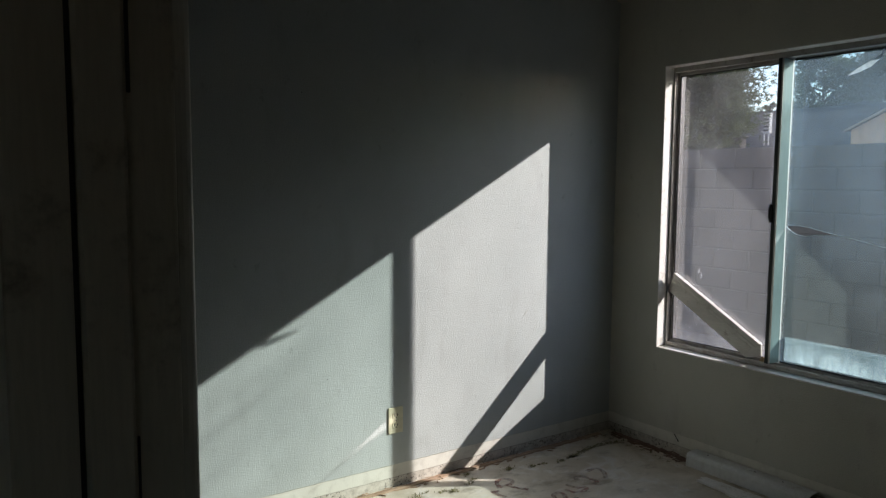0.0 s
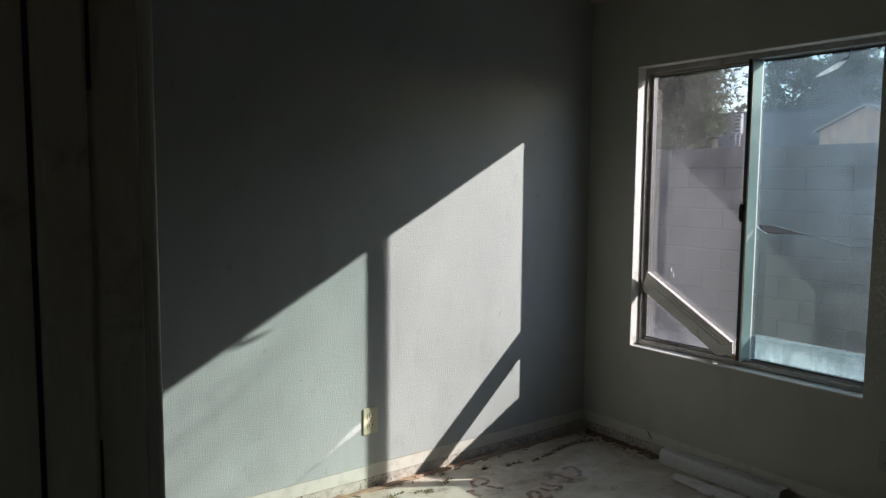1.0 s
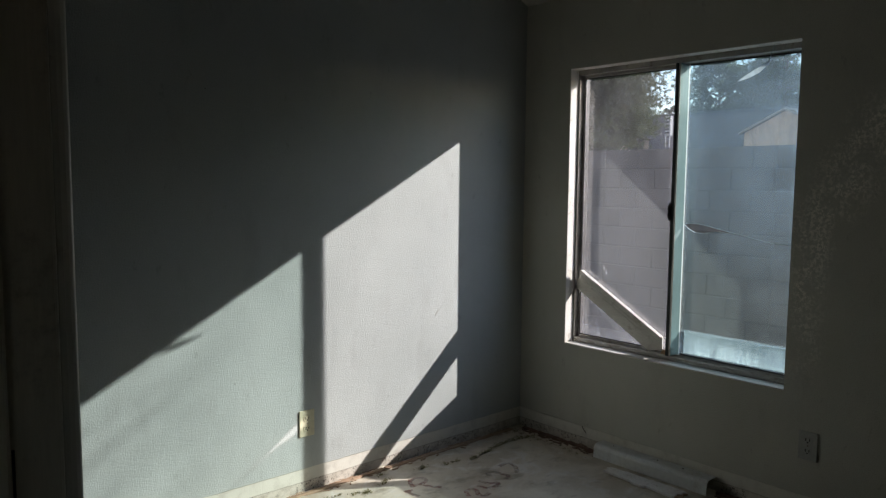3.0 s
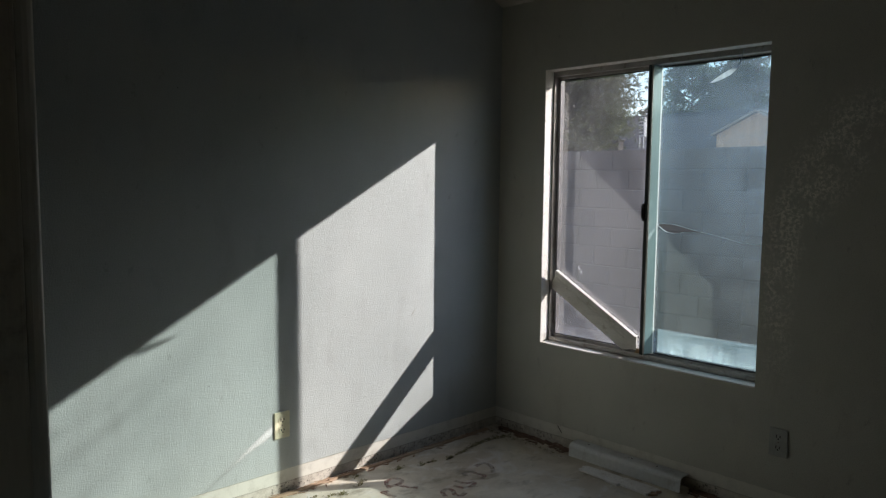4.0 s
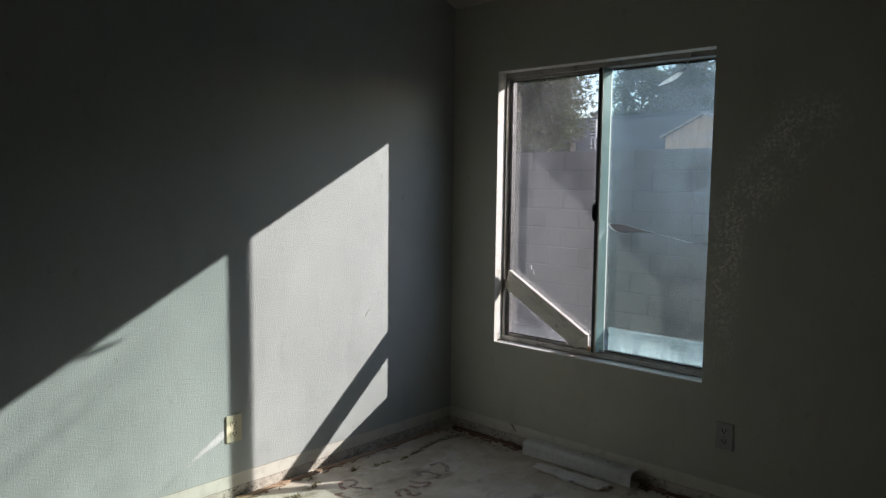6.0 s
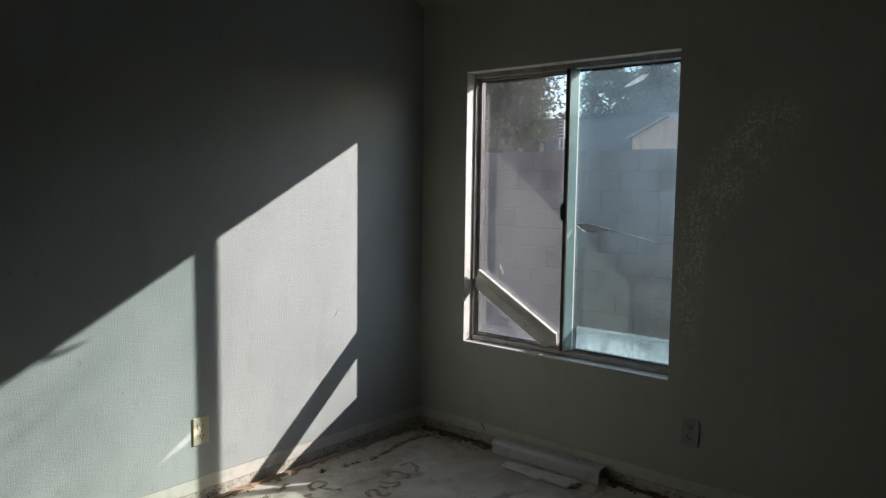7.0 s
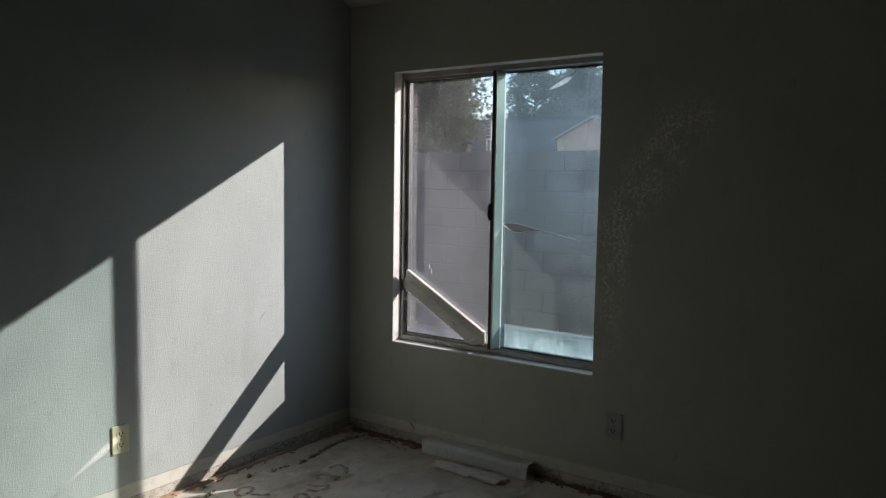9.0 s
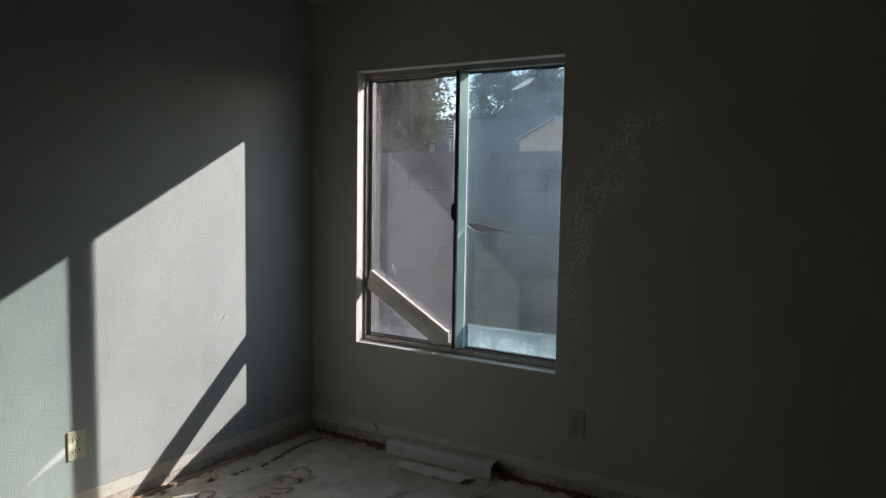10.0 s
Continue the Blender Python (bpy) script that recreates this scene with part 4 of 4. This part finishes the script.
for row in range(N_COURSE):
    for col in range(-32, 38):
        y = col * LENGTH + (LENGTH / 2 if row % 2 else 0) + 0.06
        if -14 < y < 16:
            spot = (FENCE_X + rng.uniform(-0.002, 0.002), y, zc0 + row * COURSE)
            if -2.6 < y < 4.2:
                ob = new("block", block_mesh)
                ob.location = spot
                under(ob, fence)
            else:
                rest.append(spot)
vs, fs = [], []
for x, y, z in rest:
    k = len(vs)
    vs += [(x + a * 0.196, y + (b - 0.5) * (LENGTH - 0.01), z + c * (COURSE - 0.01)) for a in (0, 1) for b in (0, 1) for c in (0, 1)]
    fs += [(k, k + 1, k + 3, k + 2), (k + 4, k + 6, k + 7, k + 5), (k, k + 4, k + 5, k + 1), (k + 2, k + 3, k + 7, k + 6), (k + 1, k + 5, k + 7, k + 3), (k, k + 2, k + 6, k + 4)]
me = bpy.data.meshes.new("blocks")
me.from_pydata(vs, [], fs)
me.materials.append(M_BLOCK)
tagged(under(new("blocks", me), fence), kind="stuff")

# ---- outside: houses ----
def slab(points, thick):
    """A sloping roof plane with thickness."""
    bm = bmesh.new()
    lo = [bm.verts.new(p) for p in points]
    hi = [bm.verts.new((p[0], p[1], p[2] + thick)) for p in points]
    n = len(points)
    bm.faces.new(lo)
    bm.faces.new(hi[::-1])
    for i in range(n):
        bm.faces.new((lo[i], hi[i], hi[(i + 1) % n], lo[(i + 1) % n]))
    bmesh.ops.recalc_face_normals(bm, faces=list(bm.faces))
    return bm


house = thing("house", "tan stucco house with dark grey shingle roofs", "house", (25, 11, GROUND))
lay("wall", box((22.6, 4.0, GROUND), (29.6, 21.0, 2.62)), M_EAVE_WALL, house, "house wall under the eave, coloured dark as its shade")
lay("roof", slab([(22.0, 3.6, 2.62), (22.0, 21.4, 2.62), (26.1, 21.4, 4.36), (26.1, 3.6, 4.36)], 0.09), M_SHINGLE, house, "dark grey shingle roof slope")
lay("roof", slab([(30.2, 3.6, 2.62), (30.2, 21.4, 2.62), (26.1, 21.4, 4.36), (26.1, 3.6, 4.36)], 0.09), M_SHINGLE, house)
lay("ridge_cap", prism([(25.95, 4.40), (26.1, 4.50), (26.25, 4.40)], 1, 3.6, 21.4), M_SHINGLE, house)
# projecting gable
GYM, GZT = 7.90, 3.93
lay("gable_wall", prism([(9.30, GROUND), (9.30, 3.20), (GYM, 3.90), (6.50, 3.20), (6.50, GROUND)], 0, 21.6, 25.4), M_STUCCO, house, "tan stucco gable, colour raised to look sunlit")
for s in (1, -1):
    lay("gable_roof", slab([(21.5, GYM, GZT), (21.5, GYM + s * 1.52, GZT - 0.76), (25.9, GYM + s * 1.52, GZT - 0.76), (25.9, GYM, GZT)], 0.07), M_SHINGLE, house)
    lay("barge_board", prism([(GYM, GZT + 0.035), (GYM + s * 1.53, GZT - 0.73), (GYM + s * 1.53, GZT - 0.785), (GYM, GZT - 0.02)], 0, 21.40, 21.52), M_FASCIA, house, "pale gable edge board")
# roof cooler
cooler = thing("roof_cooler", "pale metal evaporative cooler box on the roof", "cooler", (22.6, 12.7, 2.9))
lay("body", box((22.3, 12.60, 3.28), (22.5, 12.84, 4.04), 0.02), M_VENT, cooler)
for k in range(5):
    lay("louvre", box((22.26, 12.63, 3.36 + k * 0.135), (22.30, 12.81, 3.43 + k * 0.135), 0.005), M_SHINGLE, cooler)
for ly in (12.62, 12.79):
    lay("leg", box((22.32, ly, 2.70), (22.36, ly + 0.03, 3.29)), M_VENT, cooler)
# lean-to shed past the yard wall
shed = thing("shed", "small shallow dark lean-to shed with a pale roof edge board", "shed", (17.5, 10.9, GROUND))
lay("wall", prism([(10.30, GROUND), (10.30, 2.80), (11.65, 2.22), (11.65, GROUND)], 0, 17.0, 17.3), M_BOARDS, shed)
lay("roof", slab([(16.9, 10.28, 2.84), (16.9, 11.90, 2.10), (17.4, 11.90, 2.10), (17.4, 10.28, 2.84)], 0.03), M_SHINGLE, shed)
lay("barge_board", prism([(10.42, 2.90), (11.15, 2.54), (11.15, 2.34), (10.95, 2.42)], 0, 16.82, 16.89), M_FASCIA, shed, "pale roof edge board")
# ---- outside: trees ----
def blades(vs, fs, spot, way, count, length, width, rng, spread):
    """A tuft of narrow leaves round a twig end."""
    for _ in range(count):
        d = (way + Vector((rng.gauss(0, spread), rng.gauss(0, spread), rng.gauss(0, spread)))).normalized()
        side = d.cross(Vector((rng.uniform(-1, 1), rng.uniform(-1, 1), rng.uniform(-1, 1)))).normalized() * width
        ln = length * rng.uniform(0.6, 1.2)
        k = len(vs)
        vs += [spot - side, spot + side, spot + d * ln]
        fs.append((k, k + 1, k + 2))


def tree(label, at, height, radius, low, limbs, tufts, count, length, width, leaf, seed, droop=0.2, squash=1.0):
    rng = random.Random(seed)
    ob = thing("tree", label, "tree", at)
    lean = Vector((rng.uniform(-0.3, 0.3), rng.uniform(-0.3, 0.3), 0))
    steps = 7
    spine = [Vector((0, 0, height * i / steps)) + lean * (i / steps) ** 2 + Vector((rng.gauss(0, .05), rng.gauss(0, .05), 0)) * i / steps for i in range(steps + 1)]
    r0 = height * 0.022
    part("trunk", tube(spine, [r0 * (1 - 0.85 * i / steps) for i in range(steps + 1)], 9), M_BARK, ob)
    vs, fs = [], []
    wood = bmesh.new()
    for i in range(limbs):
        u = low + (1 - low) * (i + rng.random()) / limbs
        base = spine[min(int(u * steps), steps - 1)].lerp(spine[min(int(u * steps) + 1, steps)], u * steps % 1)
        a = i * 2.4 + rng.uniform(-0.5, 0.5)
        v = (u - low) / (1 - low)
        reach = radius * (math.sin(math.pi * min(1, 0.22 + 0.74 * v)) ** 0.7) * rng.uniform(0.75, 1.1)
        end = base + Vector((math.cos(a) * reach, math.sin(a) * reach * squash, reach * (0.45 - droop) * rng.uniform(0.3, 1.2)))
        mid = base.lerp(end, 0.5) + Vector((0, 0, reach * 0.12))
        tube([base, mid, end], [r0 * 0.35, r0 * 0.2, r0 * 0.05], 5, bm=wood)
        for k in range(tufts):
            s = rng.uniform(0.3, 1.0) ** 0.7
            spot = (base.lerp(mid, s * 2) if s < 0.5 else mid.lerp(end, s * 2 - 1)) + Vector((rng.gauss(0, 1), rng.gauss(0, 1), rng.gauss(0, 0.7))) * reach * 0.17
            way = (end - base).normalized() * 0.6 + Vector((rng.gauss(0, 0.4), rng.gauss(0, 0.4), rng.gauss(0, 0.4) - droop))
            blades(vs, fs, spot, way, count, length, width, rng, 0.55)
    part("limbs", wood, M_BARK, ob)
    me = bpy.data.meshes.new("crown")
    me.from_pydata([tuple(v) for v in vs], [], fs)
    me.materials.append(leaf)
    crown = new("crown", me)
    crown.parent = ob
    return ob


tree("grey-green pine with drooping needle tufts behind the yard wall", (9.4, 7.38, GROUND), 6.3, 1.85, 0.34, 190, 330, 10, 0.13, 0.0085, M_NEEDLE, 31, 0.22)
for i, (x, y, h, r) in enumerate(((40, 20.1, 9.6, 2.3), (42, 18.0, 8.9, 2.4), (39, 15.8, 10.2, 2.6), (41, 13.0, 9.4, 2.5), (39, 10.3, 10.0, 2.7), (42, 7.6, 9.6, 2.6))):
    tree("tall dark green tree beyond the houses", (x, y, GROUND), h, r, 0.10, 70, 110, 10, 0.20, 0.032, M_LEAF, 50 + i, 0.05)
# Row out of view, added to block the bright sky towards the sun.
for i, (x, y, h, r) in enumerate(((41, 4.4, 9.4, 3.0), (40, 0.2, 10.0, 3.2), (43, -4.2, 9.6, 3.2), (40, -8.6, 9.2, 3.1), (42, -13.2, 10.0, 3.3), (40, -18.0, 9.4, 3.2), (43, -23.0, 9.8, 3.4), (41, -28.5, 9.4, 3.4))):
    tree("tall dark green tree beyond the houses", (x, y, GROUND), h, r, 0.12, 44, 34, 12, 0.42, 0.07, M_LEAF, 80 + i, 0.05)
tree("low dark bushy tree beyond the houses", (41, 24.0, GROUND), 6.4, 1.6, 0.2, 34, 34, 20, 0.17, 0.03, M_LEAF, 70, 0.05)
tree("tall dark green tree beyond the houses", (44, 31.0, GROUND), 8.6, 2.9, 0.2, 44, 36, 10, 0.30, 0.030, M_LEAF, 71, 0.05)
